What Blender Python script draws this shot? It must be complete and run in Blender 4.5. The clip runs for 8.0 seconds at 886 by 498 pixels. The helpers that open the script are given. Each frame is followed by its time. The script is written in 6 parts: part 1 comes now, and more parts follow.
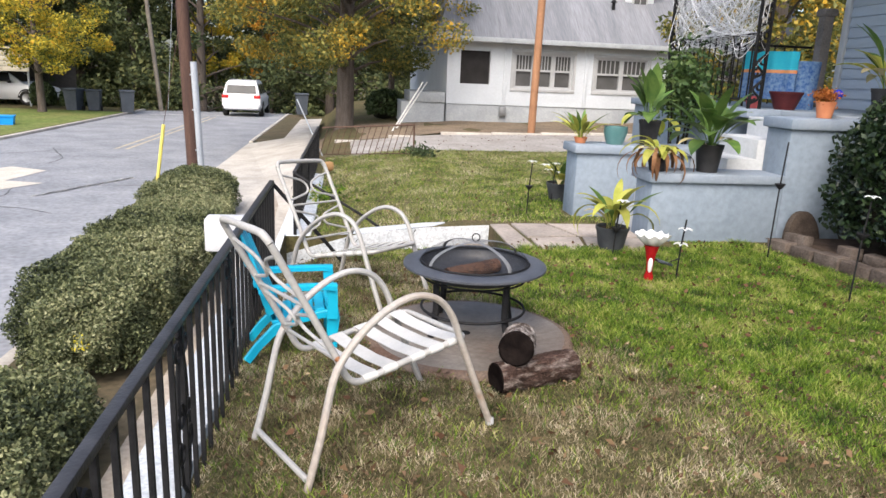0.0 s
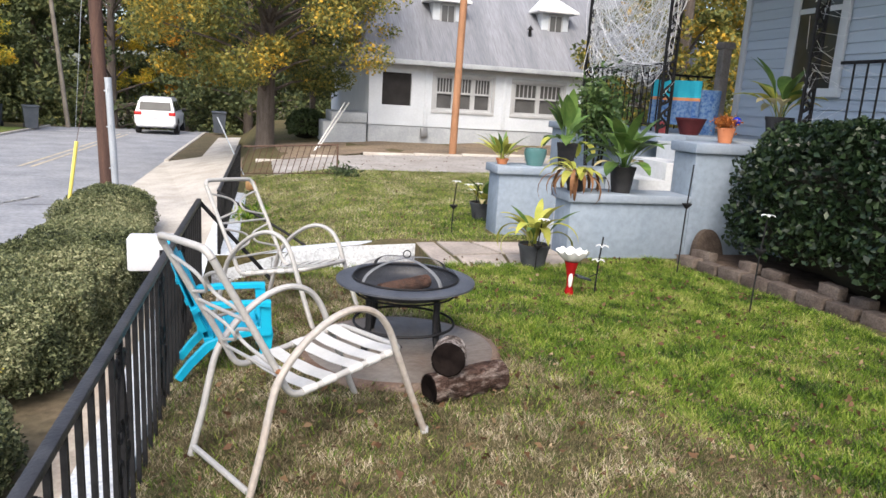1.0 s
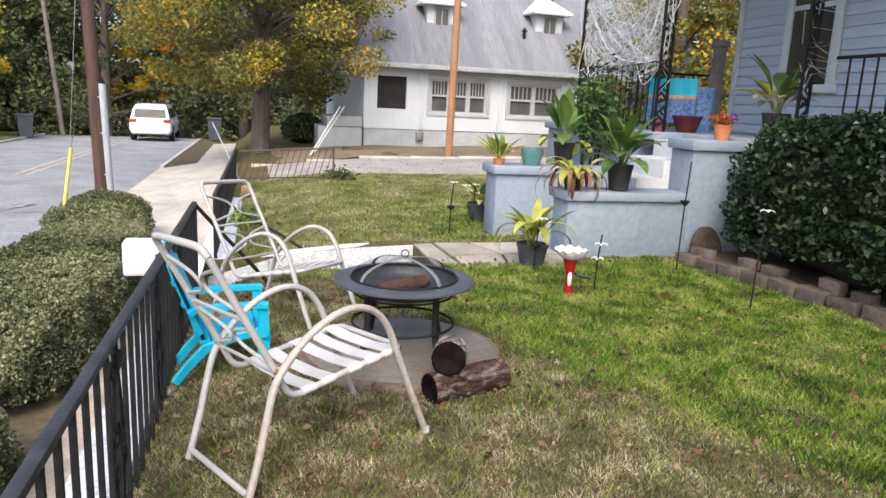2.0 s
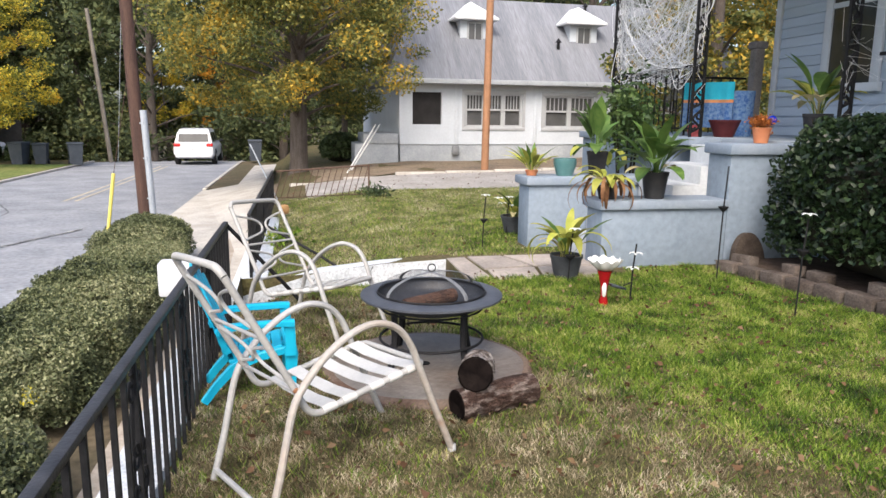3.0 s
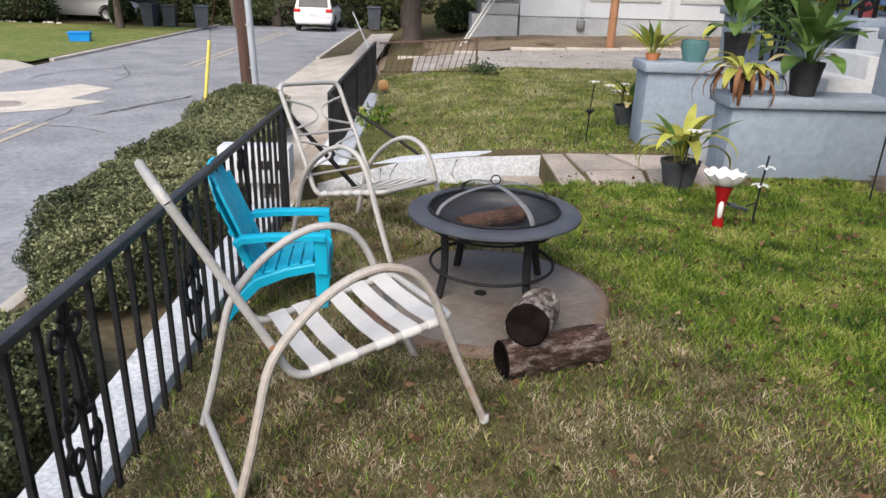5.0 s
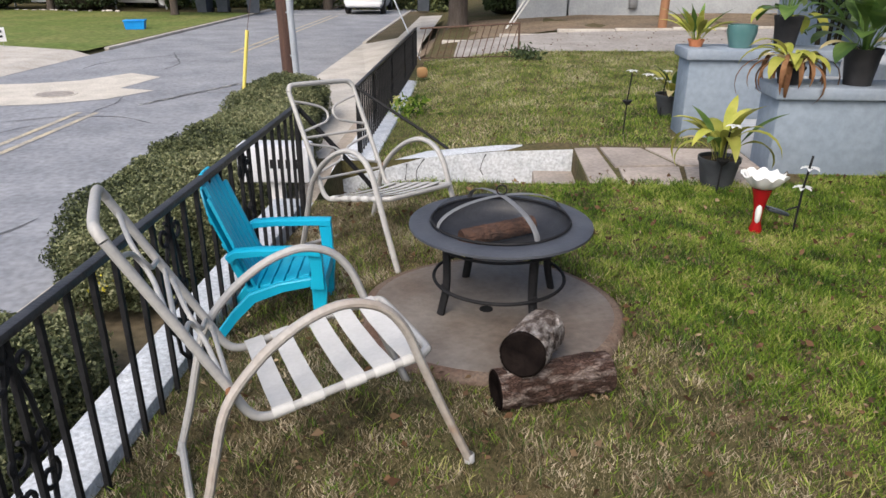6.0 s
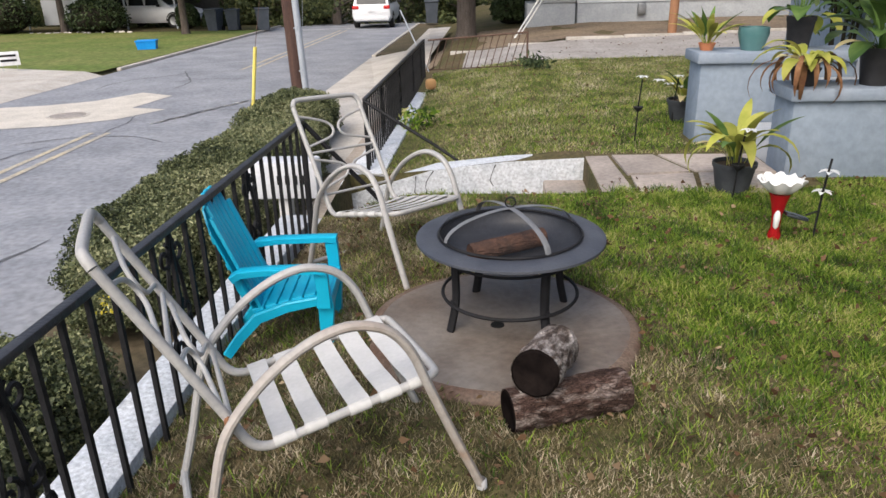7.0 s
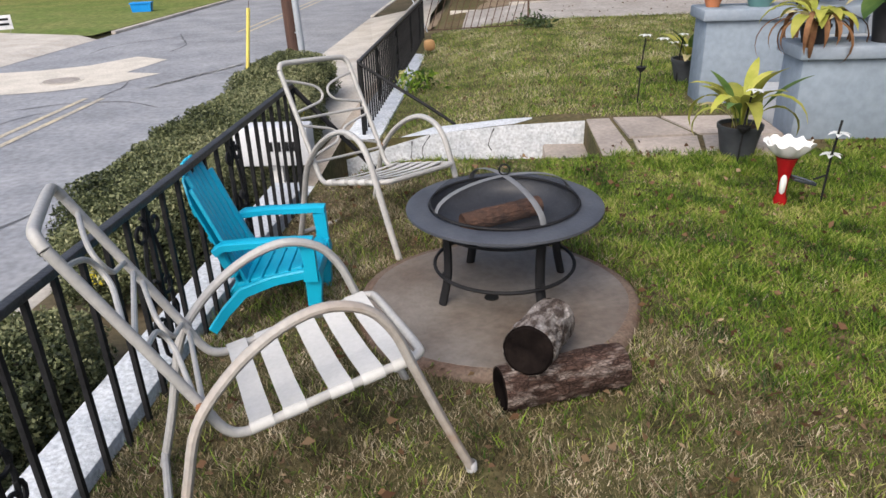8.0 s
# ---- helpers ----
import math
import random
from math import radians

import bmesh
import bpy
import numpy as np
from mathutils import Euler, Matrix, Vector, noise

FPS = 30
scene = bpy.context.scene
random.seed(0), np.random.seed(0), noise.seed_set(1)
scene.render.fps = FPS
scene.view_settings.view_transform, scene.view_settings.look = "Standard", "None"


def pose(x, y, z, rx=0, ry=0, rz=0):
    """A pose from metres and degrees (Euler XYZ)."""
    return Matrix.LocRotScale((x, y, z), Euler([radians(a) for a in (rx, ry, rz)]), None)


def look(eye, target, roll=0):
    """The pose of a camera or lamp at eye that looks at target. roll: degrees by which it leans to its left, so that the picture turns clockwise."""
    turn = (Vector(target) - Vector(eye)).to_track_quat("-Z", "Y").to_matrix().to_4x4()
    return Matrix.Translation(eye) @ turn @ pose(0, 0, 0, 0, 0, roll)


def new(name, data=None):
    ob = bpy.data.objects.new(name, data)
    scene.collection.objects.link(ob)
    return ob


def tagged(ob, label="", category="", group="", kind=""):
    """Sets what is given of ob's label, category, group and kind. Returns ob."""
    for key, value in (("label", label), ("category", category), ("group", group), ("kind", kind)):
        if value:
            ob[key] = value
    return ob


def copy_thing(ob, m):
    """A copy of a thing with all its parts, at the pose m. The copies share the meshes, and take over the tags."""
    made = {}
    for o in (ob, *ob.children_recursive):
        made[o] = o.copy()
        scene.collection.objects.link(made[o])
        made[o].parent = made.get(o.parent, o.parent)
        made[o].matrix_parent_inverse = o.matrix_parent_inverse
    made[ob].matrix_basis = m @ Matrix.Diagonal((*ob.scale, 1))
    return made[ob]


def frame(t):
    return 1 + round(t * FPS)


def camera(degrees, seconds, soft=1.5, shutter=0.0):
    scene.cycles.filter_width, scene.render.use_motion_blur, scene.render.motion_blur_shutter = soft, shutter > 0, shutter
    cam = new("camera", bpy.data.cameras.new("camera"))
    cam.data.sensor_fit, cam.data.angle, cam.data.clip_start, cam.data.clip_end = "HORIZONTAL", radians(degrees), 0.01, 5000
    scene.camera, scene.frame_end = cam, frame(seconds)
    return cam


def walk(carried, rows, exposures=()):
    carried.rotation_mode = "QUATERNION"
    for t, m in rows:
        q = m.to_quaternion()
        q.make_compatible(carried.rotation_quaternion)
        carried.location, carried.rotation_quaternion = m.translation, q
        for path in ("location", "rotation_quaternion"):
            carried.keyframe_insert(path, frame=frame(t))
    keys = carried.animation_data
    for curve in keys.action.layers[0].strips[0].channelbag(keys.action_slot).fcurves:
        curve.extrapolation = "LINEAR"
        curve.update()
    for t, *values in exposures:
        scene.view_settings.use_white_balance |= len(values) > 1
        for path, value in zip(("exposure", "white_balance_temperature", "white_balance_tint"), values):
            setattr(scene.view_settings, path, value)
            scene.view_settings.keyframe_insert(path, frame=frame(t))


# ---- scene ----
cam = camera(64.3, 8.0)
PATH = [
    (0, (-0.279, -0.947, 1.404), (-0.011, 0.975, 0.92), 2.4),
    (0.5, (-0.329, -1.046, 1.407), (0.074, 0.866, 0.984), 4.3),
    (1, (-0.358, -1.062, 1.41), (0.13, 0.832, 0.993), 3.5),
    (2.3, (-0.355, -1.029, 1.37), (0.132, 0.871, 0.979), 2.4),
    (2.5, (-0.35, -1.055, 1.375), (0.093, 0.861, 1.008), 1.9),
    (3, (-0.264, -1.001, 1.362), (0.118, 0.928, 0.993), 0.6),
    (3.5, (-0.137, -0.926, 1.374), (0.132, 1.011, 0.955), 2.2),
    (4, (-0.055, -0.82, 1.364), (0.16, 1.093, 0.825), 4.0),
    (4.5, (-0.014, -0.579, 1.356), (0.133, 1.299, 0.685), 4.1),
    (5, (0.103, -0.333, 1.37), (0.152, 1.536, 0.66), 1.7),
    (5.2, (0.163, -0.248, 1.388), (0.159, 1.607, 0.641), 1.4),
    (6.3, (0.334, -0.062, 1.448), (0.184, 1.781, 0.687), -1.1),
    (6.5, (0.334, -0.023, 1.422), (0.151, 1.82, 0.668), -2.0),
    (7, (0.34, -0.033, 1.43), (0.198, 1.822, 0.696), -1.5),
    (7.5, (0.361, -0.032, 1.431), (0.213, 1.822, 0.697), -2.3),
    (8, (0.38, 0.088, 1.411), (0.228, 1.901, 0.582), -2.1),
]
walk(cam, [(t, look(eye, target, roll)) for t, eye, target, roll in PATH], exposures=[(0, 1.36), (4.0, 1.33), (5.2, 0.95), (6.5, 0.89), (8.0, 0.95)])

# world, sun
SUN_ELEV, SUN_ROT = radians(48), radians(200)
world = bpy.data.worlds.new("sky")
scene.world = world
world.use_nodes = True
wn = world.node_tree.nodes
sky = wn.new("ShaderNodeTexSky")
sky.sky_type = "NISHITA"
sky.sun_disc = False
sky.sun_elevation, sky.sun_rotation = SUN_ELEV, SUN_ROT
sky.air_density, sky.dust_density = 1.0, 4.0
wn["Background"].inputs["Strength"].default_value = 0.15
world.node_tree.links.new(sky.outputs["Color"], wn["Background"].inputs["Color"])
sun = new("sun", bpy.data.lights.new("sun", "SUN"))
sun.data.energy, sun.data.angle, sun.data.color = 1.0, radians(40), (1.0, 0.95, 0.88)
sun.matrix_world = look((0, 0, 0), (-math.sin(SUN_ROT) * math.cos(SUN_ELEV), -math.cos(SUN_ROT) * math.cos(SUN_ELEV), -math.sin(SUN_ELEV)))


# ---- materials and mesh helpers ----
MATS = {}


def mat(name, c1, c2=None, scale=6.0, rough=0.8, bump=0.0, bscale=40.0, metal=0.0, spec=0.18, c3=None, fine=0.0, island=0.0, objrand=0.0, sheen=0.0, trans=0.0, stretch=None):
    """Two or three colours mixed by noise at one scale, speckled at a finer one, with bump."""
    if name in MATS:
        return MATS[name]
    m = bpy.data.materials.new(name)
    m.use_nodes = True
    nt = m.node_tree
    N, L = nt.nodes, nt.links
    b = N["Principled BSDF"]
    b.inputs["Roughness"].default_value, b.inputs["Metallic"].default_value = rough, metal
    b.inputs["Specular IOR Level"].default_value = spec
    tc = N.new("ShaderNodeTexCoord")
    co = tc.outputs["Object"]
    if stretch:
        mp = N.new("ShaderNodeMapping")
        mp.inputs["Scale"].default_value = stretch
        L.new(co, mp.inputs["Vector"])
        co = mp.outputs["Vector"]
    c2 = c2 or tuple(v * 0.8 for v in c1)
    n1 = N.new("ShaderNodeTexNoise")
    n1.inputs["Scale"].default_value, n1.inputs["Detail"].default_value, n1.inputs["Roughness"].default_value = scale, 6, 0.6
    L.new(co, n1.inputs["Vector"])
    r = N.new("ShaderNodeValToRGB")
    e = r.color_ramp.elements
    e[0].position, e[0].color, e[1].position, e[1].color = 0.36, (*c1, 1), 0.64, (*c2, 1)
    if c3:
        x = e.new(0.76)
        x.color = (*c3, 1)
    L.new(n1.outputs["Fac"], r.inputs["Fac"])
    col = r.outputs["Color"]
    if fine:
        n2 = N.new("ShaderNodeTexNoise")
        n2.inputs["Scale"].default_value, n2.inputs["Detail"].default_value = scale * 14, 3
        L.new(co, n2.inputs["Vector"])
        mr = N.new("ShaderNodeMapRange")
        mr.inputs["From Min"].default_value, mr.inputs["From Max"].default_value = 0.3, 0.7
        mr.inputs["To Min"].default_value, mr.inputs["To Max"].default_value = 1 - fine, 1 + fine
        L.new(n2.outputs["Fac"], mr.inputs["Value"])
        col = times(nt, col, mr.outputs["Result"])
    for amount, kind, socket in ((island, "ShaderNodeNewGeometry", "Random Per Island"), (objrand, "ShaderNodeObjectInfo", "Random")):
        if amount:
            g = N.new(kind)
            mr = N.new("ShaderNodeMapRange")
            mr.inputs["To Min"].default_value, mr.inputs["To Max"].default_value = 1 - amount, 1 + amount
            L.new(g.outputs[socket], mr.inputs["Value"])
            col = times(nt, col, mr.outputs["Result"])
    L.new(col, b.inputs["Base Color"])
    if bump:
        n3 = N.new("ShaderNodeTexNoise")
        n3.inputs["Scale"].default_value, n3.inputs["Detail"].default_value = bscale, 5
        L.new(co, n3.inputs["Vector"])
        bp = N.new("ShaderNodeBump")
        bp.inputs["Strength"].default_value, bp.inputs["Distance"].default_value = bump, 0.02
        L.new(n3.outputs["Fac"], bp.inputs["Height"])
        L.new(bp.outputs["Normal"], b.inputs["Normal"])
    if trans:
        b.inputs["Subsurface Weight"].default_value = 0.0
        tr = N.new("ShaderNodeBsdfTranslucent")
        L.new(col, tr.inputs["Color"])
        mx = N.new("ShaderNodeMixShader")
        mx.inputs["Fac"].default_value = trans
        L.new(b.outputs[0], mx.inputs[1])
        L.new(tr.outputs[0], mx.inputs[2])
        L.new(mx.outputs[0], N["Material Output"].inputs["Surface"])
    MATS[name] = m
    return m


def times(nt, col, fac):
    """A colour multiplied by a grey value."""
    mx = nt.nodes.new("ShaderNodeMix")
    mx.data_type, mx.blend_type = "RGBA", "MULTIPLY"
    mx.inputs["Factor"].default_value = 1.0
    nt.links.new(col, mx.inputs["A"])
    nt.links.new(fac, mx.inputs["B"])
    return mx.outputs["Result"]


def leafmat(name, cols, rough=0.55, trans=0.3, patch=0.7):
    """Leaves whose colour differs from leaf to leaf."""
    m = bpy.data.materials.new(name)
    m.use_nodes = True
    nt = m.node_tree
    N, L = nt.nodes, nt.links
    b = N["Principled BSDF"]
    b.inputs["Roughness"].default_value, b.inputs["Specular IOR Level"].default_value = rough, 0.3
    g = N.new("ShaderNodeNewGeometry")
    r = N.new("ShaderNodeValToRGB")
    r.color_ramp.interpolation = "LINEAR"
    e = r.color_ramp.elements
    while len(e) < len(cols):
        e.new(0.5)
    for n, c in enumerate(cols):
        e[n].position, e[n].color = n / (len(cols) - 1), (*c, 1)
    tc = N.new("ShaderNodeTexCoord")
    n1 = N.new("ShaderNodeTexNoise")
    n1.inputs["Scale"].default_value, n1.inputs["Detail"].default_value = patch, 3
    L.new(tc.outputs["Object"], n1.inputs["Vector"])
    mth = N.new("ShaderNodeMath")
    mth.operation = "MULTIPLY_ADD"
    mth.inputs[1].default_value = 1.8
    mth.inputs[2].default_value = -0.78
    L.new(n1.outputs["Fac"], mth.inputs[0])
    ad = N.new("ShaderNodeMath")
    ad.operation = "MULTIPLY_ADD"
    ad.inputs[1].default_value = 0.75
    L.new(g.outputs["Random Per Island"], ad.inputs[0])
    L.new(mth.outputs[0], ad.inputs[2])
    L.new(ad.outputs[0], r.inputs["Fac"])
    L.new(r.outputs["Color"], b.inputs["Base Color"])
    tr = N.new("ShaderNodeBsdfTranslucent")
    L.new(r.outputs["Color"], tr.inputs["Color"])
    mx = N.new("ShaderNodeMixShader")
    mx.inputs["Fac"].default_value = trans
    L.new(b.outputs[0], mx.inputs[1])
    L.new(tr.outputs[0], mx.inputs[2])
    L.new(mx.outputs[0], N["Material Output"].inputs["Surface"])
    MATS[name] = m
    return m


class Mesh:
    """Collects vertices and faces of one mesh."""

    def __init__(self):
        self.v, self.f = [], []

    def add(self, verts, faces):
        k = len(self.v)
        self.v += [tuple(p) for p in verts]
        self.f += [tuple(i + k for i in f) for f in faces]
        return self

    def box(self, c, s, m=None, taper=1.0):
        """A box by centre and size; taper narrows its top."""
        x, y, z = s[0] / 2, s[1] / 2, s[2] / 2
        p = [Vector((a * x * (taper if d > 0 else 1), b * y * (taper if d > 0 else 1), d * z)) for d in (-1, 1) for a, b in ((-1, -1), (1, -1), (1, 1), (-1, 1))]
        p = [(m @ q if m else q) + Vector(c) for q in p]
        return self.add(p, [(3, 2, 1, 0), (4, 5, 6, 7), (0, 1, 5, 4), (1, 2, 6, 5), (2, 3, 7, 6), (3, 0, 4, 7)])

    def span(self, a, b):
        """A box from its low to its high corner."""
        return self.box([(p + q) / 2 for p, q in zip(a, b)], [q - p for p, q in zip(a, b)])

    def rbox(self, c, s, r=0.01, m=None, seg=2):
        """A box with rounded edges."""
        bm = bmesh.new()
        bmesh.ops.create_cube(bm, size=1, matrix=Matrix.Diagonal((*s, 1)))
        bmesh.ops.bevel(bm, geom=bm.edges[:], offset=min(r, min(s) * 0.45), segments=seg, affect="EDGES", profile=0.5)
        bm.verts.index_update()
        p = [(m @ v.co if m else v.co) + Vector(c) for v in bm.verts]
        f = [tuple(v.index for v in face.verts) for face in bm.faces]
        bm.free()
        return self.add(p, f)

    def rspan(self, a, b, r=0.01):
        return self.rbox([(p + q) / 2 for p, q in zip(a, b)], [q - p for p, q in zip(a, b)], r)

    def tube(self, pts, r, n=8, flat=1.0, cap=True, up=None):
        """A tube along points; r a number or one for each point; flat squashes it across."""
        pts = [Vector(p) for p in pts]
        rs = r if isinstance(r, (list, tuple)) else [r] * len(pts)
        k, verts, last = len(self.v), [], None
        for i, p in enumerate(pts):
            d = (pts[min(i + 1, len(pts) - 1)] - pts[max(i - 1, 0)]).normalized()
            if last is None:
                a = Vector(up) if up else (Vector((0, 0, 1)) if abs(d.z) < 0.9 else Vector((1, 0, 0)))
            else:
                a = last
            a = (a - d * a.dot(d)).normalized()
            last, s = a, d.cross(a)
            verts += [p + rs[i] * (math.cos(t) * s + math.sin(t) * a * flat) for t in (2 * math.pi * j / n for j in range(n))]
        f = [(i * n + j, i * n + (j + 1) % n, (i + 1) * n + (j + 1) % n, (i + 1) * n + j) for i in range(len(pts) - 1) for j in range(n)]
        if cap:
            f += [tuple(range(n))[::-1], tuple((len(pts) - 1) * n + j for j in range(n))]
        return self.add(verts, f)

    def lathe(self, prof, c=(0, 0, 0), n=24, wob=0.0):
        """Turns (radius, height) points round z."""
        verts = []
        for r, z in prof:
            verts += [(c[0] + r * (1 + wob * math.sin(5 * t + 9 * z)) * math.cos(t), c[1] + r * (1 + wob * math.sin(5 * t + 9 * z)) * math.sin(t), c[2] + z) for t in (2 * math.pi * j / n for j in range(n))]
        f = [(i * n + j, i * n + (j + 1) % n, (i + 1) * n + (j + 1) % n, (i + 1) * n + j) for i in range(len(prof) - 1) for j in range(n)]
        return self.add(verts, f)

    def prism(self, outline, z0, z1, top=1.0):
        """An upright prism on an outline of (x, y)."""
        n = len(outline)
        cx, cy = sum(p[0] for p in outline) / n, sum(p[1] for p in outline) / n
        v = [(x, y, z0) for x, y in outline] + [(cx + (x - cx) * top, cy + (y - cy) * top, z1) for x, y in outline]
        return self.add(v, [tuple(range(n))[::-1], tuple(range(n, 2 * n))] + [(i, (i + 1) % n, n + (i + 1) % n, n + i) for i in range(n)])

    def data(self, name, smooth=False):
        me = bpy.data.meshes.new(name)
        me.from_pydata(self.v, [], self.f)
        if smooth:
            me.shade_smooth()
            me.set_sharp_from_angle(angle=radians(40))
        me.update()
        return me


def part(name, mesh, material, parent=None, label="", smooth=True, m=None):
    """Links a Mesh (or ready mesh data) as one object, under parent if given."""
    me = mesh.data(name, smooth) if isinstance(mesh, Mesh) else mesh
    if not me.materials:
        me.materials.append(material)
    ob = new(name, me)
    if parent:
        ob.parent = parent
    if m:
        ob.matrix_basis = m
    return tagged(ob, label)


def thing(name, label, category, m=None, group="", kind=""):
    """An Empty at the base of a thing."""
    ob = new(name)
    ob.empty_display_size = 0.1
    if m:
        ob.matrix_basis = m
    return tagged(ob, label, category, group, kind)


def quads(name, P):
    """Mesh data from an array of quads, n x 4 x 3."""
    n = len(P)
    me = bpy.data.meshes.new(name)
    me.vertices.add(4 * n)
    me.vertices.foreach_set("co", np.ascontiguousarray(P, dtype=np.float32).ravel())
    me.loops.add(4 * n)
    me.loops.foreach_set("vertex_index", np.arange(4 * n, dtype=np.int32))
    me.polygons.add(n)
    me.polygons.foreach_set("loop_start", np.arange(0, 4 * n, 4, dtype=np.int32))
    me.update(calc_edges=True)
    return me


def leaf_quads(C, size, rng, flat=0.0, aspect=0.5, droop=0.0):
    """Leaf-shaped quads at the centres C; flat pulls their faces upward."""
    n = len(C)
    d = rng.normal(size=(n, 3))
    d[:, 2] = d[:, 2] * (1 - flat) - droop
    d /= np.linalg.norm(d, axis=1)[:, None]
    a = rng.normal(size=(n, 3))
    a[:, 2] *= 1 - flat
    s = np.cross(d, a)
    s /= np.linalg.norm(s, axis=1)[:, None] + 1e-9
    L = (size * rng.uniform(0.6, 1.3, n))[:, None]
    b = rng.normal(size=(n, 3)) * 0.12 * L
    return np.stack([C - d * L * 0.5, C + s * L * aspect * 0.5 + b, C + d * L * 0.5, C - s * L * aspect * 0.5 + b], 1)


def arc(c, r, a0, a1, n=10, plane="xz"):
    """Points of an arc in one plane, angles in degrees."""
    out = []
    for i in range(n + 1):
        t = radians(a0 + (a1 - a0) * i / n)
        u, w = r * math.cos(t), r * math.sin(t)
        out.append({"xz": (c[0] + u, c[1], c[2] + w), "xy": (c[0] + u, c[1] + w, c[2]), "yz": (c[0], c[1] + u, c[2] + w)}[plane])
    return out


def smooth_path(pts, n=6):
    """A Catmull-Rom curve through points."""
    P = [Vector(p) for p in pts]
    P = [2 * P[0] - P[1]] + P + [2 * P[-1] - P[-2]]
    out = []
    for i in range(1, len(P) - 2):
        for k in range(n):
            t = k / n
            a, b, c, d = P[i - 1], P[i], P[i + 1], P[i + 2]
            out.append(0.5 * (2 * b + (c - a) * t + (2 * a - 5 * b + 4 * c - d) * t * t + (3 * b - a - 3 * c + d) * t**3))
    return out + [P[-2]]


def sstep(a, b, x):
    t = np.clip((x - a) / (b - a), 0, 1)
    return t * t * (3 - 2 * t)


# ---- materials of the setting ----
ASPHALT = mat("asphalt", (0.19, 0.197, 0.214), (0.26, 0.268, 0.286), 0.9, 0.85, 0.25, 180, fine=0.18)
CONCRETE = mat("pale_concrete", (0.47, 0.44, 0.395), (0.36, 0.33, 0.29), 1.6, 0.9, 0.25, 60, fine=0.12)
SIDEWALK = mat("sidewalk_concrete", (0.40, 0.35, 0.29), (0.27, 0.23, 0.19), 2.2, 0.9, 0.25, 60, fine=0.15)
SOIL = mat("dry_lawn_soil", (0.10, 0.075, 0.04), (0.06, 0.062, 0.022), 1.7, 0.95, 0.5, 45, c3=(0.16, 0.12, 0.07), fine=0.4)
LITTER = mat("leaf_litter", (0.14, 0.11, 0.08), (0.21, 0.16, 0.11), 1.1, 0.95, 0.4, 30, fine=0.35)
WHITEPAINT = mat("chipped_white_wall_paint", (0.40, 0.425, 0.45), (0.50, 0.52, 0.54), 4.0, 0.85, 0.5, 25, c3=(0.14, 0.15, 0.15), fine=0.25)
SLATE = mat("grey_flagstone", (0.37, 0.32, 0.28), (0.28, 0.245, 0.22), 2.5, 0.85, 0.3, 30, fine=0.15, objrand=0.18)
STEPMAT = mat("worn_step_concrete", (0.38, 0.32, 0.27), (0.26, 0.23, 0.20), 3.0, 0.9, 0.3, 40, fine=0.15)
LINEWHITE = mat("worn_white_line", (0.46, 0.46, 0.45), (0.22, 0.225, 0.235), 2.5, 0.8, fine=0.3)
LINEYELLOW = mat("worn_yellow_line", (0.44, 0.38, 0.27), (0.30, 0.28, 0.24), 2.5, 0.8, fine=0.3)

FENCE_X = -0.82
STEP_Y0, STEP_Y1, STEP_X = 4.62, 5.58, 1.08


def ground_z(x, y):
    """Height of the ground: the raised yard, the lower street side, the rise towards the far house."""
    x, y = np.asarray(x, float), np.asarray(y, float)
    yard = -0.30 * sstep(0.9, -0.7, x) * sstep(5.5, 5.7, y) * (1 - 0.4 * sstep(8, 13, y))
    yard = yard - 0.05 * sstep(5.7, 11, y)
    # the near lawn dips towards the fence and the garden steps
    yard = yard - (0.11 + 0.05 * sstep(2.9, 3.9, y)) * sstep(-0.15, -0.85, x) * sstep(5.6, 5.4, y)
    beyond = -0.02 + 0.02 * np.clip(x - 3, 0, 12) - 0.28 * sstep(2.5, -1.5, x)
    yard = yard + (beyond - yard) * sstep(12, 15, y)
    street = -1.12 + 0 * x
    left = -1.0 + 0.35 * sstep(-14, -40, x)
    side = np.where(x < -10.6, left, street)
    k = np.where(y < 13.2, (x > -0.86).astype(float), sstep(-1.7, -0.5, x) + 0 * y)
    z = side + (yard - side) * k
    z = np.where((x > -0.85) & (x < STEP_X - 0.02) & (y > STEP_Y0) & (y < STEP_Y1), -1.15, z)
    z = z - 0.055 * np.clip(y - 37, 0, 40) * (1 - 0.7 * sstep(0, 6, x))
    return z


xs = np.unique(np.round(np.concatenate([[-260, -160, -100, -70, -50, -40, -32, -26, -21, -17, -14, -12, -10.7, -10.5, -7, -3.4, -3.3, -2.8, -2.2, -1.7, -1.2, -0.87, -0.855, -0.81, -0.6], np.arange(-0.4, 1.0, 0.2), [1.05, 1.07, 1.2], np.arange(1.5, 6, 0.4), [7, 8, 9, 11, 14, 18, 24, 32, 45, 70, 110, 180, 260]]), 3))
ys = np.unique(np.round(np.concatenate([[-120, -60, -30, -15, -8, -5, -3, -2], np.arange(-1.5, 4.6, 0.35), [4.6, 4.61, 4.63, 5.57, 5.59, 5.61, 5.75], np.arange(6, 13, 0.6), [13.1, 13.3, 13.5, 14, 15, 16, 17, 18, 20, 22, 25, 28, 31, 34, 37, 39, 42, 46, 52, 60, 75, 100, 150, 240, 400]]), 3))
GX, GY = np.meshgrid(xs, ys)
GZ = ground_z(GX, GY)
nx = len(xs)
gm = Mesh()
gm.v = [tuple(p) for p in np.stack([GX.ravel(), GY.ravel(), GZ.ravel()], 1).tolist()]
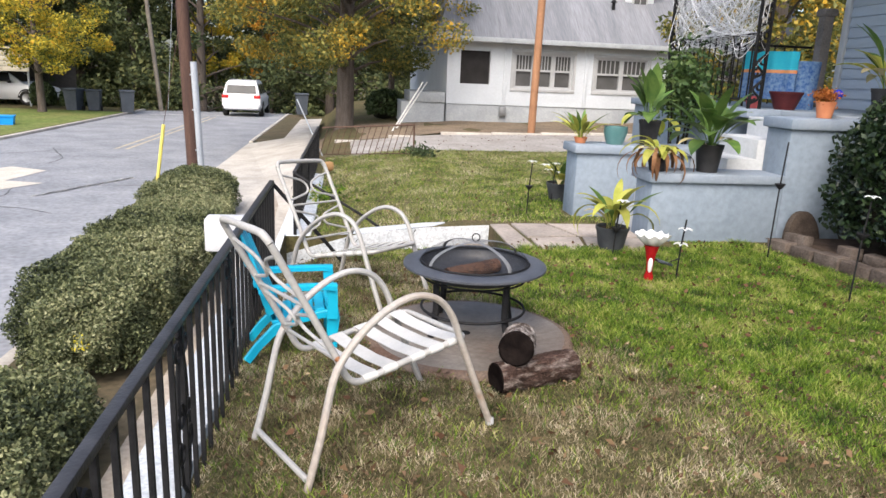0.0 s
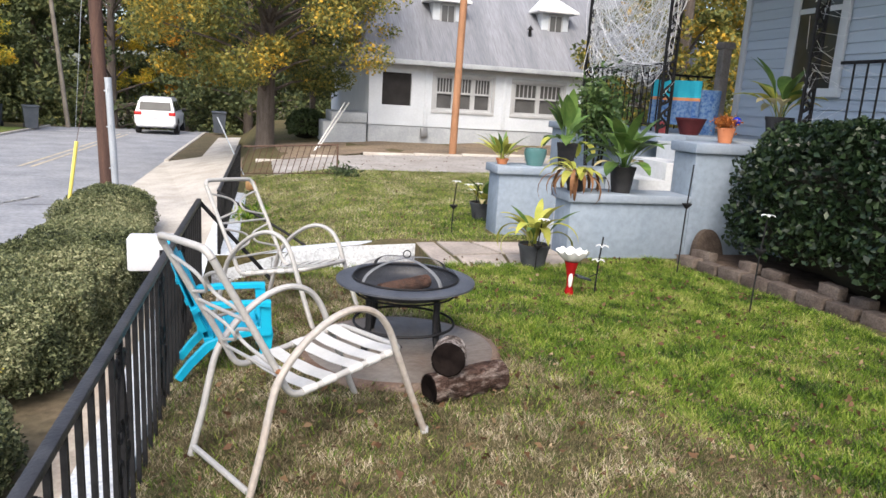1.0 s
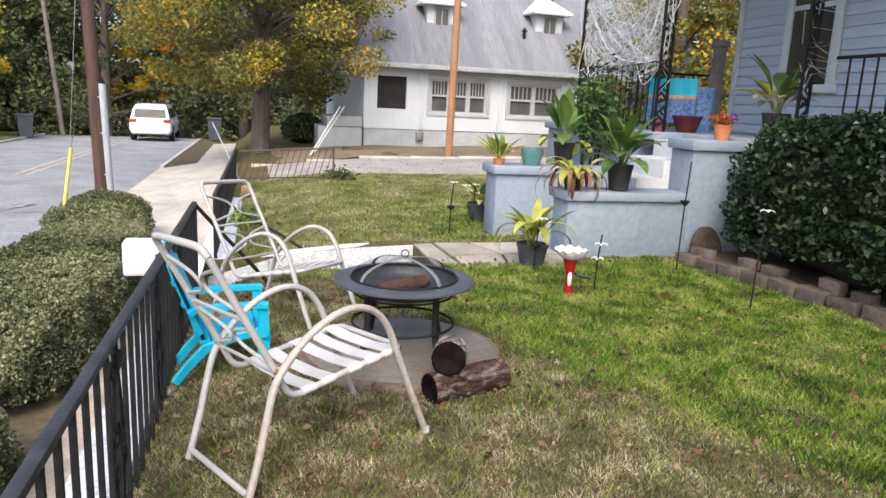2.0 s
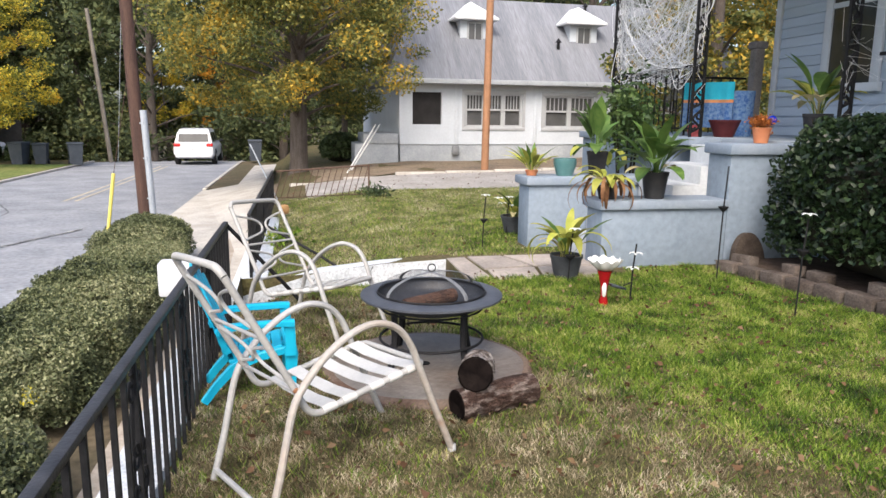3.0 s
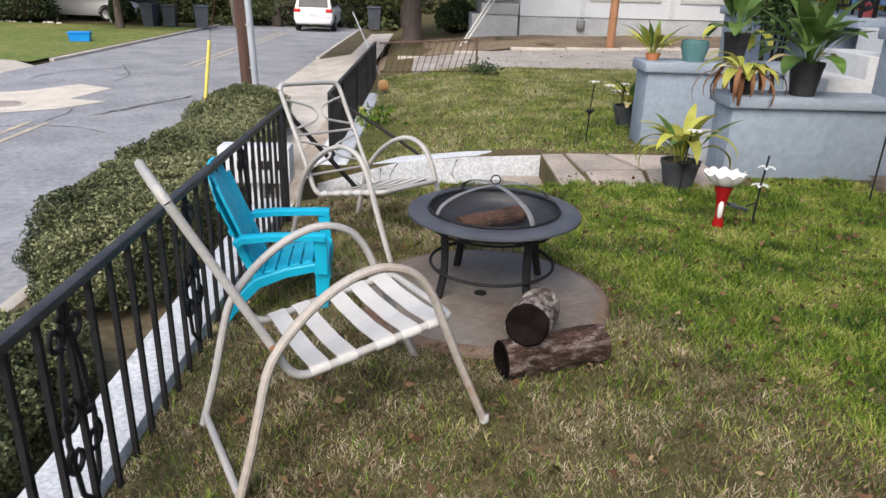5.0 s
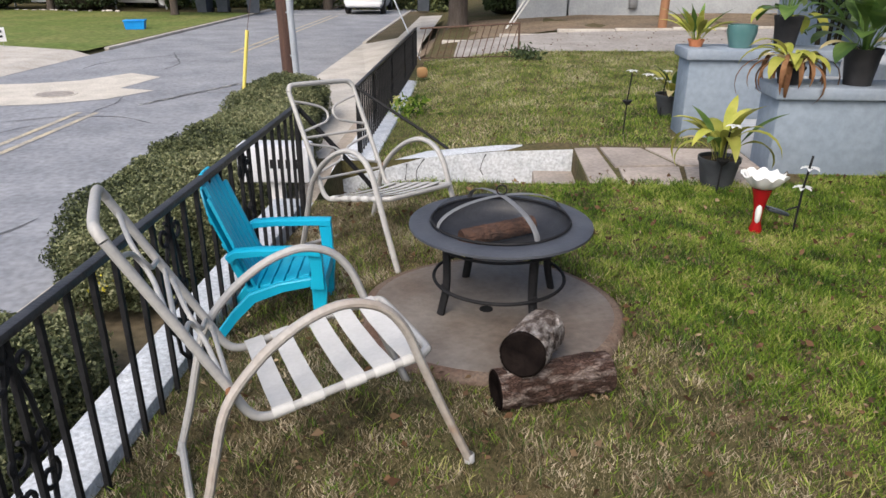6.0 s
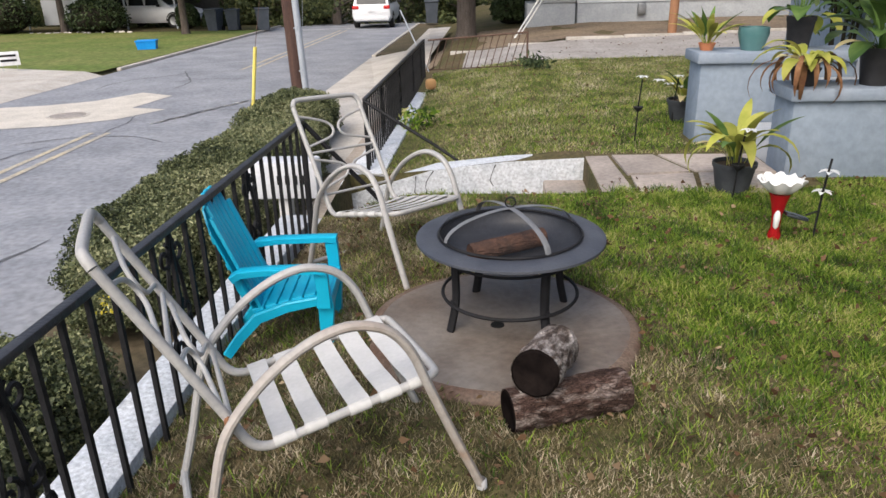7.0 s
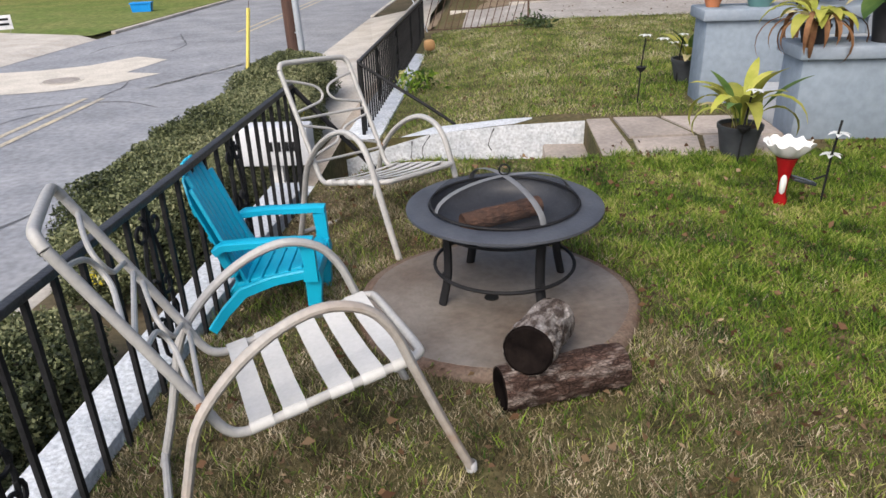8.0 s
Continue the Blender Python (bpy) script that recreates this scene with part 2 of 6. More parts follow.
gm.f = [(j * nx + i, j * nx + i + 1, (j + 1) * nx + i + 1, (j + 1) * nx + i) for j in range(len(ys) - 1) for i in range(nx - 1)]
tagged(part("ground", gm, SOIL, smooth=False), "patchy autumn lawn ground with bare soil and dry grass", "ground", kind="structure")


def strip(x0, x1, y0, y1, z, step=1.0, drop=True):
    """A thin paved sheet that follows the crest."""
    m = Mesh()
    yy = list(np.arange(y0, y1, step)) + [y1]
    for y in yy:
        h = z - (0.055 * max(y - 37, 0) if drop else 0)
        m.v += [(x0, y, h), (x1, y, h)]
    m.f = [(2 * i, 2 * i + 1, 2 * i + 3, 2 * i + 2) for i in range(len(yy) - 1)]
    return m


rd = strip(-10.5, -3.4, -60, 80, -1.05)
rd.add([(-3.4, -60, -1.05), (-2.98, -60, -1.05), (-2.98, 8.6, -1.05), (-3.4, 8.6, -1.05)], [(0, 1, 2, 3)])
tagged(part("road", rd, ASPHALT, smooth=False), "grey patched asphalt street with worn markings", "road", kind="structure")
sw = strip(-1.66, -0.98, -20, 13.5, -0.92)
tagged(part("pavement", sw, SIDEWALK, smooth=False), "stained concrete sidewalk below the retaining wall", "sidewalk", kind="structure")
# driveway apron and sidewalk beyond the hedge
ap = Mesh().add([(-3.42, 8.6, -1.03), (-0.98, 8.6, -0.90), (-0.98, 13.4, -0.86), (-1.3, 19.0, -0.62), (-1.4, 30, -0.7), (-2.3, 30, -0.75), (-2.3, 22, -0.80), (-3.42, 22.0, -1.0)], [(0, 1, 2, 3, 6, 7), (3, 4, 5, 6)])
tagged(part("driveway_apron", ap, CONCRETE, smooth=False), "cracked pale concrete apron joining street and sidewalk", "pavement", kind="structure")
# kerbs
kb = Mesh()
for x0, y0, y1 in ((-3.02, -20, 8.4), (-3.42, 22.2, 36.5)):
    kb.rspan((x0, y0, -1.1), (x0 + 0.14, y1, -0.93), 0.03)
tagged(part("kerb", kb, CONCRETE), "worn pale concrete kerb along the street", "kerb", kind="structure")
kb2 = Mesh()
for y0, y1 in ((-20, 13.0), (20.3, 37)):
    kb2.rspan((-10.62, y0, -1.1), (-10.47, y1, -0.96), 0.03)
tagged(part("far_kerb", kb2, CONCRETE), "low broken concrete kerb across the street", "kerb", kind="structure")
# verge between kerb and hedge, and the grass island at the corner
vg = Mesh().add([(-2.90, -20, -0.94), (-1.66, -20, -0.94), (-1.66, 8.6, -0.94), (-2.90, 8.6, -0.94)], [(0, 1, 2, 3)])
vg.add([(-3.27, 22.2, -0.955), (-2.35, 22.6, -0.93), (-2.35, 36, -0.93), (-3.27, 36, -0.955)], [(0, 1, 2, 3)])
tagged(part("verge", vg, mat("verge_soil", (0.11, 0.085, 0.055), (0.07, 0.062, 0.035), 0.9, 0.95, 0.5, 20, c3=(0.2, 0.15, 0.09), fine=0.3), smooth=False), "leaf-strewn soil verge beside the kerb", "ground", kind="structure")
# pale patch with manhole
pt = Mesh().add([(-7.82, 16.1, -1.042), (-8.38, 15.0, -1.042), (-9.2, 14.5, -1.042), (-10.4, 14.2, -1.042), (-10.4, 12.2, -1.042), (-9.2, 11.9, -1.042), (-7.7, 12.3, -1.042), (-6.8, 12.9, -1.042), (-6.3, 13.9, -1.042), (-7.1, 14.1, -1.042), (-6.9, 15.6, -1.042)], [(0, 1, 2, 3, 4, 5, 6, 7, 8, 9, 10)])
tagged(part("road_patch", pt, mat("pale_patch", (0.52, 0.48, 0.42), (0.42, 0.39, 0.34), 2.0, 0.9, fine=0.15), smooth=False), "pale concrete patch in the asphalt", "road patch", kind="structure")
mh = thing("manhole_cover", "round grey iron manhole cover set in the road patch", "manhole", pose(-8.0, 13.3, -1.042))
part("cover", Mesh().lathe([(0, 0.012), (0.30, 0.012), (0.32, 0.008), (0.33, 0)], n=28), mat("road_iron", (0.22, 0.20, 0.18), (0.32, 0.29, 0.26), 8, 0.7, 0.3, 60), mh)
part("rim", Mesh().lathe([(0.34, 0), (0.34, 0.01), (0.40, 0.01), (0.40, 0)], n=28), CONCRETE, mh)
# markings
CENTRE = [(-6.33, 11.68, -5.79, -3.80), (-6.5, 20, -6.5, 34)]
EDGE_A, EDGE_B = (-5.89, 12.47), (-4.86, 14.89)
ln = Mesh()
for dx in (0.0, -0.30):
    for xa, ya, xb, yb in CENTRE:
        ln.add([(xa + dx - 0.05, ya, -1.043), (xa + dx + 0.05, ya, -1.043), (xb + dx + 0.05, yb, -1.043), (xb + dx - 0.05, yb, -1.043)], [(0, 1, 2, 3)])
tagged(part("centre_line", ln, LINEYELLOW, smooth=False), "worn double yellow centre lines", "road marking", kind="structure")
sl = Mesh().add([(-9.6, 34.3, -1.043), (-4.2, 35.6, -1.043), (-4.2, 35.9, -1.043), (-9.6, 34.6, -1.043)], [(0, 1, 2, 3)])
lrng = random.Random(3)
for i in range(60):
    t, d = i / 60 + lrng.uniform(0, 0.008), lrng.uniform(0.02, 0.05)
    x, y = EDGE_A[0] + (EDGE_B[0] - EDGE_A[0]) * t + lrng.uniform(-0.05, 0.05), EDGE_A[1] + (EDGE_B[1] - EDGE_A[1]) * t
    h = lrng.uniform(0.05, 0.13)
    sl.add([(x - d, y - h, -1.042), (x + d * 0.8, y - h * 0.7, -1.042), (x + d * 1.2, y + h, -1.042), (x - d * 0.6, y + h * 0.8, -1.042)], [(0, 1, 2, 3)])
tagged(part("white_line", sl, LINEWHITE, smooth=False), "worn white stop line and edge line", "road marking", kind="structure")
rcr = random.Random(8)
rc = Mesh()
for i in range(11):
    p, a, w = Vector((rcr.uniform(-9.8, -4.2), rcr.uniform(4.5, 22), -1.0445)), rcr.choice((0.35, 1.5, 1.9)) + rcr.uniform(-0.3, 0.3), rcr.uniform(0.018, 0.035)
    k, n = len(rc.v), rcr.randint(8, 20)
    for j in range(n):
        side = Vector((-math.sin(a), math.cos(a), 0)) * w * rcr.uniform(0.3, 1.0) * (0.15 if j in (0, n - 1) else 1)
        rc.v += [tuple(p - side), tuple(p + side)]
        p = p + Vector((math.cos(a), math.sin(a), 0)) * 0.28
        p.x = min(max(p.x, -10.3), -3.6)
        a += rcr.uniform(-0.3, 0.3)
    rc.f += [(k + 2 * j, k + 2 * j + 2, k + 2 * j + 3, k + 2 * j + 1) for j in range(n - 1)]
tagged(part("road_cracks", rc, mat("crack_filler", (0.075, 0.077, 0.083), (0.12, 0.123, 0.13), 6, 0.8, fine=0.2), smooth=False), "dark ragged cracks in the asphalt", "road", kind="structure")
# driveway across the street
dv = Mesh().add([(-10.44, 14.3, -1.044), (-10.44, 19.2, -1.044), (-11.0, 19.3, -0.93), (-22, 22.5, -0.85), (-22, 15.8, -0.85), (-11.0, 14.5, -0.93)], [(0, 5, 2, 1), (5, 4, 3, 2)])
tagged(part("driveway", dv, CONCRETE, smooth=False), "pale concrete driveway across the street", "driveway", kind="structure")
# side street beyond the lawn
ss = Mesh()
for i, (y0, y1, z0) in enumerate(((12.5, 15.6, 0.0),)):
    gx = list(np.arange(-1.2, 40, 1.0))
    for x in gx:
        ss.v += [(x, y0 + 0.05 * x, float(ground_z(x, y0 + 0.05 * x)) + 0.015), (x, y1 + 0.06 * x, float(ground_z(x, y1 + 0.06 * x)) + 0.03)]
    ss.f += [(2 * i, 2 * i + 2, 2 * i + 3, 2 * i + 1) for i in range(len(gx) - 1)]
tagged(part("side_street", ss, mat("dusty_drive", (0.32, 0.30, 0.28), (0.24, 0.22, 0.20), 1.2, 0.9, 0.2, 40, fine=0.2), smooth=False), "dusty pale side driveway strewn with leaves", "driveway", kind="structure")
fk = Mesh()
for i in range(20):
    x = -0.6 + i * 1.25
    fk.rbox((x + 0.62, 15.85 + 0.06 * x, float(ground_z(x, 16.0)) + 0.02), (1.24, 0.12, 0.12), 0.02, Matrix.Rotation(math.atan(0.06), 3, "Z"))
tagged(part("side_kerb", fk, CONCRETE), "pale kerb stones along the side drive", "kerb", kind="structure")
lt = Mesh()
gx = list(np.arange(-2, 30, 1.0))
for x in gx:
    for y in (16.0, 17.5, 19.0, 20.4):
        lt.v.append((x, y + 0.05 * x, float(ground_z(x, y + 0.05 * x)) + 0.02 + 0.03 * math.sin(x * 2 + y)))
lt.f = [(4 * i + j, 4 * i + 4 + j, 4 * i + 5 + j, 4 * i + 1 + j) for i in range(len(gx) - 1) for j in range(3)]
tagged(part("leafy_bank", lt, LITTER), "brown leaf litter bank before the far house", "ground", kind="structure")

# ---- retaining wall, cheek walls, garden steps ----
rw = Mesh()
rw.rspan((-1.066, -6, -1.1), (-0.852, STEP_Y0 - 0.28, -0.055), 0.012)
tagged(part("retaining_wall", rw, WHITEPAINT), "chipped white-painted low retaining wall", "wall", kind="structure")
rw2 = Mesh()
rw2.rspan((-1.0, STEP_Y1 + 0.25, -1.1), (-0.66, 12.3, -0.28), 0.02)
tagged(part("far_retaining_wall", rw2, WHITEPAINT), "chipped white-painted retaining wall under the far fence", "wall", kind="structure")
cw = Mesh()
cw.add([(-1.0, STEP_Y1, -1.1), (STEP_X, STEP_Y1, -1.1), (STEP_X, STEP_Y1, 0.0), (0.45, STEP_Y1, -0.03), (-0.14, STEP_Y1, -0.09), (-1.0, STEP_Y1, -0.34),
        (-1.0, STEP_Y1 + 0.22, -1.1), (STEP_X, STEP_Y1 + 0.22, -1.1), (STEP_X, STEP_Y1 + 0.22, 0.0), (0.45, STEP_Y1 + 0.22, -0.03), (-0.14, STEP_Y1 + 0.22, -0.09), (-1.0, STEP_Y1 + 0.22, -0.34)],
       [(0, 1, 2, 3, 4, 5), (11, 10, 9, 8, 7, 6)] + [(i, i + 6, (i + 1) % 6 + 6, (i + 1) % 6) for i in range(6)])
tagged(part("cheek_wall", cw, WHITEPAINT, smooth=False), "cracked white-painted cheek wall beside the garden steps", "wall", kind="structure")
crng = random.Random(31)
for cx, cz, n in ((-0.15, -0.10, 6), (-0.30, -0.145, 4), (0.36, -0.05, 4)):
    g, p = Mesh(), Vector((cx, STEP_Y1 - 0.001, cz))
    pts = [p.copy()]
    for i in range(n):
        p = p + Vector((crng.uniform(-0.035, 0.03), 0, -0.045))
        pts.append(p.copy())
    g.tube(pts, [0.006] + [crng.uniform(0.002, 0.005) for i in range(n)], 4)
    part("crack", g, mat("dark_crack", (0.05, 0.048, 0.045), (0.09, 0.085, 0.08), 20, 0.95), bpy.data.objects["cheek_wall"])
cw2 = Mesh()
cw2.rspan((-1.0, STEP_Y0 - 0.27, -1.1), (0.9, STEP_Y0 - 0.01, -0.17), 0.02)
tagged(part("near_cheek_wall", cw2, WHITEPAINT), "white-painted cheek wall beside the garden steps", "wall", kind="structure")
gs = thing("garden_steps", "worn concrete steps from the sidewalk up to the path", "steps", kind="structure")
for i in range(5):
    x1 = STEP_X - 0.004 - 0.30 * i
    part("step", Mesh().rspan((x1 - 0.33, STEP_Y0, -1.1), (x1, STEP_Y1, -0.18 * (i + 1)), 0.015), STEPMAT, gs)
part("landing", Mesh().rspan((-1.0, STEP_Y0, -1.1), (STEP_X - 1.5, STEP_Y1, -0.905), 0.01), STEPMAT, gs)


# ---- porch house ----
BLUEWALL = mat("pale_blue_masonry_paint", (0.195, 0.24, 0.295), (0.225, 0.27, 0.325), 1.3, 0.75, 0.2, 30, c3=(0.145, 0.17, 0.195), fine=0.1)
CAPWALL = mat("pale_blue_cap_paint", (0.205, 0.25, 0.31), (0.25, 0.29, 0.345), 2.5, 0.7, 0.15, 30, fine=0.06)
WHITESTEP = mat("white_step_paint", (0.48, 0.50, 0.52), (0.38, 0.39, 0.40), 2.0, 0.75, 0.15, 30, fine=0.06)
SIDING = mat("blue_grey_siding", (0.40, 0.47, 0.56), (0.44, 0.51, 0.60), 1.2, 0.6, 0.06, 30, fine=0.04, objrand=0.05)
IRON = mat("black_wrought_iron", (0.010, 0.010, 0.011), (0.02, 0.02, 0.021), 20, 0.55, 0.15, 80, spec=0.1)
RAILPAINT = mat("weathered_black_rail", (0.022, 0.022, 0.025), (0.04, 0.04, 0.044), 12, 0.45, 0.15, 80, spec=0.25)
WINFRAME = mat("pale_window_frame", (0.50, 0.54, 0.58), (0.55, 0.58, 0.62), 3, 0.6)
GLASS = mat("dark_window_glass", (0.02, 0.024, 0.028), (0.035, 0.04, 0.045), 2, 0.08, spec=0.6)

PX, PZ = 3.9, 1.17
st = thing("porch_stairs", "pale blue masonry porch stairs with white steps", "stairs", kind="structure")
part("near_low_wall", Mesh().rspan((2.40, 4.98, -0.05), (3.655, 5.34, 0.54), 0.012), BLUEWALL, st)
part("near_low_cap", Mesh().rspan((2.36, 4.94, 0.54), (3.65, 5.38, 0.625), 0.015), CAPWALL, st)
part("near_pier", Mesh().rspan((3.655, 4.98, -0.05), (4.6, 5.36, 1.04), 0.012), BLUEWALL, st)
part("near_pier_cap", Mesh().rspan((3.62, 4.94, 1.04), (4.62, 5.40, 1.14), 0.015), CAPWALL, st)
part("far_low_wall", Mesh().rspan((2.06, 6.10, -0.05), (3.88, 6.46, 0.66), 0.012), BLUEWALL, st)
part("far_low_cap", Mesh().rspan((2.02, 6.06, 0.66), (3.88, 6.50, 0.75), 0.015), CAPWALL, st)
for i in range(6):
    part("step", Mesh().rspan((2.42 + 0.29 * i, 5.345 + 0.003 * i, -0.05 - 0.004 * i), (4.2 - 0.004 * i, 6.095 - 0.003 * i, 0.17 + 0.185 * i), 0.012), WHITESTEP, st)
porch = thing("porch", "pale blue masonry porch base with grey floor", "porch", kind="structure")
part("foundation", Mesh().rspan((PX, 6.47, -0.05), (6.0, 9.2, PZ - 0.09), 0.01), BLUEWALL, porch)
part("near_foundation", Mesh().rspan((4.62, -1.0, -0.05), (6.0, 6.46, PZ - 0.10), 0.01), BLUEWALL, porch)
part("floor_edge", Mesh().rspan((PX - 0.05, 6.08, PZ - 0.09), (6.0, 9.25, PZ), 0.01), CAPWALL, porch)
part("porch_floor", Mesh().rspan((4.22, -1.0, PZ - 0.085), (6.0, 6.075, PZ - 0.004), 0.01), mat("grey_porch_floor", (0.30, 0.34, 0.38), (0.36, 0.40, 0.44), 2, 0.6, 0.1, 30), porch)

house = thing("house", "house with blue-grey lap siding and a porch", "house")
part("wall", Mesh().span((6.03, -3, 0), (13.0, 7.75, 4.4)), mat("siding_backing", (0.3, 0.36, 0.44)), house)
BOARD = Mesh().add([(-0.006, -0.5, 0), (-0.028, -0.5, 0), (-0.006, -0.5, 0.125), (-0.006, 0.5, 0), (-0.028, 0.5, 0), (-0.006, 0.5, 0.125)], [(0, 1, 2), (5, 4, 3), (1, 4, 5, 2), (0, 3, 4, 1), (0, 2, 5, 3)]).data("siding_board")
for i in range(26):
    part("siding_board", BOARD, SIDING, house, m=Matrix.Translation((6.03, 2.33, PZ + 0.125 * i)) @ Matrix.Diagonal((1, 10.7, 1, 1)))
part("corner_board", Mesh().rspan((5.99, 7.70, PZ), (6.12, 7.80, 4.4), 0.006), WINFRAME, house)
hw = part("window", Mesh().rspan((5.96, 5.91, PZ + 0.62), (6.0, 6.03, 3.9), 0.005).rspan((5.96, 6.71, PZ + 0.62), (6.0, 6.83, 3.9), 0.005).rspan((5.94, 5.87, PZ + 0.52), (6.0, 6.87, PZ + 0.62), 0.006).rspan((5.97, 6.03, PZ + 1.5), (6.0, 6.71, PZ + 1.56), 0.004), WINFRAME, house)
part("pane", Mesh().span((5.985, 6.03, PZ + 0.62), (5.99, 6.71, 3.9)), GLASS, hw)
part("porch_roof", Mesh().rspan((3.7, -3, 3.75), (6.6, 9.4, 3.9), 0.02), mat("porch_ceiling_paint", (0.5, 0.54, 0.58)), house)
part("main_roof", Mesh().add([(5.7, -3.3, 4.3), (13.4, -3.3, 4.3), (13.4, 8.1, 4.3), (5.7, 8.1, 4.3), (9.5, 1, 6.8), (9.5, 4, 6.8)], [(0, 1, 4), (1, 2, 5, 4), (2, 3, 5), (3, 0, 4, 5), (3, 2, 1, 0)]), mat("dark_shingle", (0.12, 0.12, 0.13), (0.17, 0.17, 0.18), 4, 0.9), house, smooth=False)

# ---- far white house ----
HOUSEWHITE = mat("white_painted_siding", (0.53, 0.565, 0.605), (0.48, 0.515, 0.555), 1.2, 0.7, 0.05, 20, fine=0.04)
STUCCO = mat("grey_stucco_base", (0.36, 0.38, 0.40), (0.29, 0.31, 0.33), 1.5, 0.9, 0.2, 40, fine=0.08)
ROOF = mat("grey_streaked_shingles", (0.155, 0.162, 0.182), (0.215, 0.222, 0.243), 0.8, 0.9, 0.3, 30, c3=(0.11, 0.115, 0.128), fine=0.16, stretch=(2.6, 0.22, 0.22))
TRIM = mat("grey_window_trim", (0.40, 0.41, 0.42), (0.35, 0.36, 0.37), 4, 0.6)
SCREEN = mat("dark_porch_screen", (0.02, 0.018, 0.018), (0.03, 0.028, 0.028), 3, 0.7)
WINDARK = mat("old_window_glass", (0.07, 0.07, 0.072), (0.10, 0.10, 0.10), 1.5, 0.15, spec=0.5)
fh = thing("white_house", "white single-storey house with grey shingle roof and dormers", "house", Matrix.Translation((0, 20.25, 0)) @ Matrix.Rotation(radians(3), 4, "Z") @ Matrix.Translation((2.6, 0, 0)))
EZ = 2.50
# the front wall is pieced round its openings: (x0, x1, z0, z1)
OPEN = [(0.40, 1.30, 1.13, 2.09), (2.05, 3.90, 1.06, 2.07), (4.65, 6.35, 1.05, 2.03), (8.0, 9.7, 1.05, 2.03)]
xsw = [0.0] + [v for o in OPEN for v in o[:2]] + [11.6]
for i in range(len(xsw) - 1):
    rows = [(0.53, EZ)] if i % 2 == 0 else [(0.53, OPEN[i // 2][2]), (OPEN[i // 2][3], EZ)]
    for z0, z1 in rows:
        part("wall_panel", Mesh().span((xsw[i], 0, z0), (xsw[i + 1], 0.16, z1)), HOUSEWHITE, fh, smooth=False)
part("side_wall", Mesh().span((0, 0.165, 0.53), (0.16, 8.0, EZ)), HOUSEWHITE, fh, smooth=False)
part("back_wall", Mesh().span((0.165, 7.84, 0.53), (11.6, 8.0, EZ)), HOUSEWHITE, fh, smooth=False)
part("foundation", Mesh().rspan((0.02, 0.03, -0.4), (11.6, 7.9, 0.526), 0.01), STUCCO, fh)
for x in (1.72, 4.28):
    part("pilaster", Mesh().rspan((x, -0.03, 0.53), (x + 0.12, -0.002, EZ), 0.005), HOUSEWHITE, fh)
part("screen", Mesh().span((0.40, 0.10, 1.13), (1.30, 0.12, 2.09)), SCREEN, fh)
for x0, x1, z0, z1, lights in ((2.05, 3.90, 1.06, 2.07, 3), (4.65, 6.35, 1.05, 2.03, 2), (8.0, 9.7, 1.05, 2.03, 2)):
    w = part("window", Mesh().rspan((x0 - 0.1, -0.03, z0 - 0.1), (x1 + 0.1, 0.02, z0 - 0.002), 0.006).rspan((x0 - 0.1, -0.03, z1 + 0.002), (x1 + 0.1, 0.02, z1 + 0.12), 0.006).rspan((x0 - 0.1, -0.025, z0), (x0 - 0.002, 0.02, z1), 0.006).rspan((x1 + 0.002, -0.025, z0), (x1 + 0.1, 0.02, z1), 0.006), TRIM, fh, "grey-trimmed sash window")
    wide = (x1 - x0) / lights
    for k in range(lights):
        a, b = x0 + wide * k, x0 + wide * (k + 1)
        zm = z0 + 0.52 * (z1 - z0)
        g = Mesh()
        for p, q in (((a, z0), (a + 0.07, z1)), ((b - 0.07, z0), (b, z1)), ((a + 0.07, zm - 0.03), (b - 0.07, zm + 0.03)), ((a + 0.07, z0), (b - 0.07, z0 + 0.06)), ((a + 0.07, z1 - 0.05), (b - 0.07, z1))):
            g.span((p[0], 0.03, p[1]), (q[0], 0.09, q[1]))
        for j in range(1, 5):
            xm = a + 0.07 + (wide - 0.14) * j / 5
            g.span((xm - 0.012, 0.06, zm + 0.03), (xm + 0.012, 0.085, z1 - 0.05))
        part("sash", g, TRIM, w, smooth=False)
        part("pane", Mesh().span((a + 0.07, 0.095, z0 + 0.06), (b - 0.07, 0.105, z1 - 0.05)), WINDARK, w, smooth=False)
# gambrel-like steep roof, cut back at the far end
RS = 1.22
part("roof", Mesh().add([(-0.45, -0.4, EZ - 0.06), (11.9, -0.4, EZ - 0.06), (11.9, 2.55, EZ - 0.06 + 2.95 * RS * 0.78), (1.0, 2.55, EZ - 0.06 + 2.95 * RS * 0.78), (-0.45, 8.4, EZ - 0.06), (11.9, 8.4, EZ - 0.06), (11.9, 5.4, EZ + 2.75), (1.0, 5.4, EZ + 2.75),
     (-0.45, -0.4, EZ - 0.16), (11.9, -0.4, EZ - 0.16), (11.9, 8.4, EZ - 0.16), (-0.45, 8.4, EZ - 0.16)],
     [(0, 1, 2, 3), (3, 2, 6, 7), (7, 6, 5, 4), (0, 3, 7, 4), (1, 5, 6, 2), (8, 9, 1, 0), (9, 10, 5, 1), (10, 11, 4, 5), (11, 8, 0, 4), (11, 10, 9, 8)]), ROOF, fh, smooth=False)
# board in stucco grey, its colour standing in for the soft eave shadow
part("fascia", Mesh().rspan((-0.47, -0.44, EZ - 0.17), (11.92, -0.405, EZ - 0.03), 0.005), STUCCO, fh)
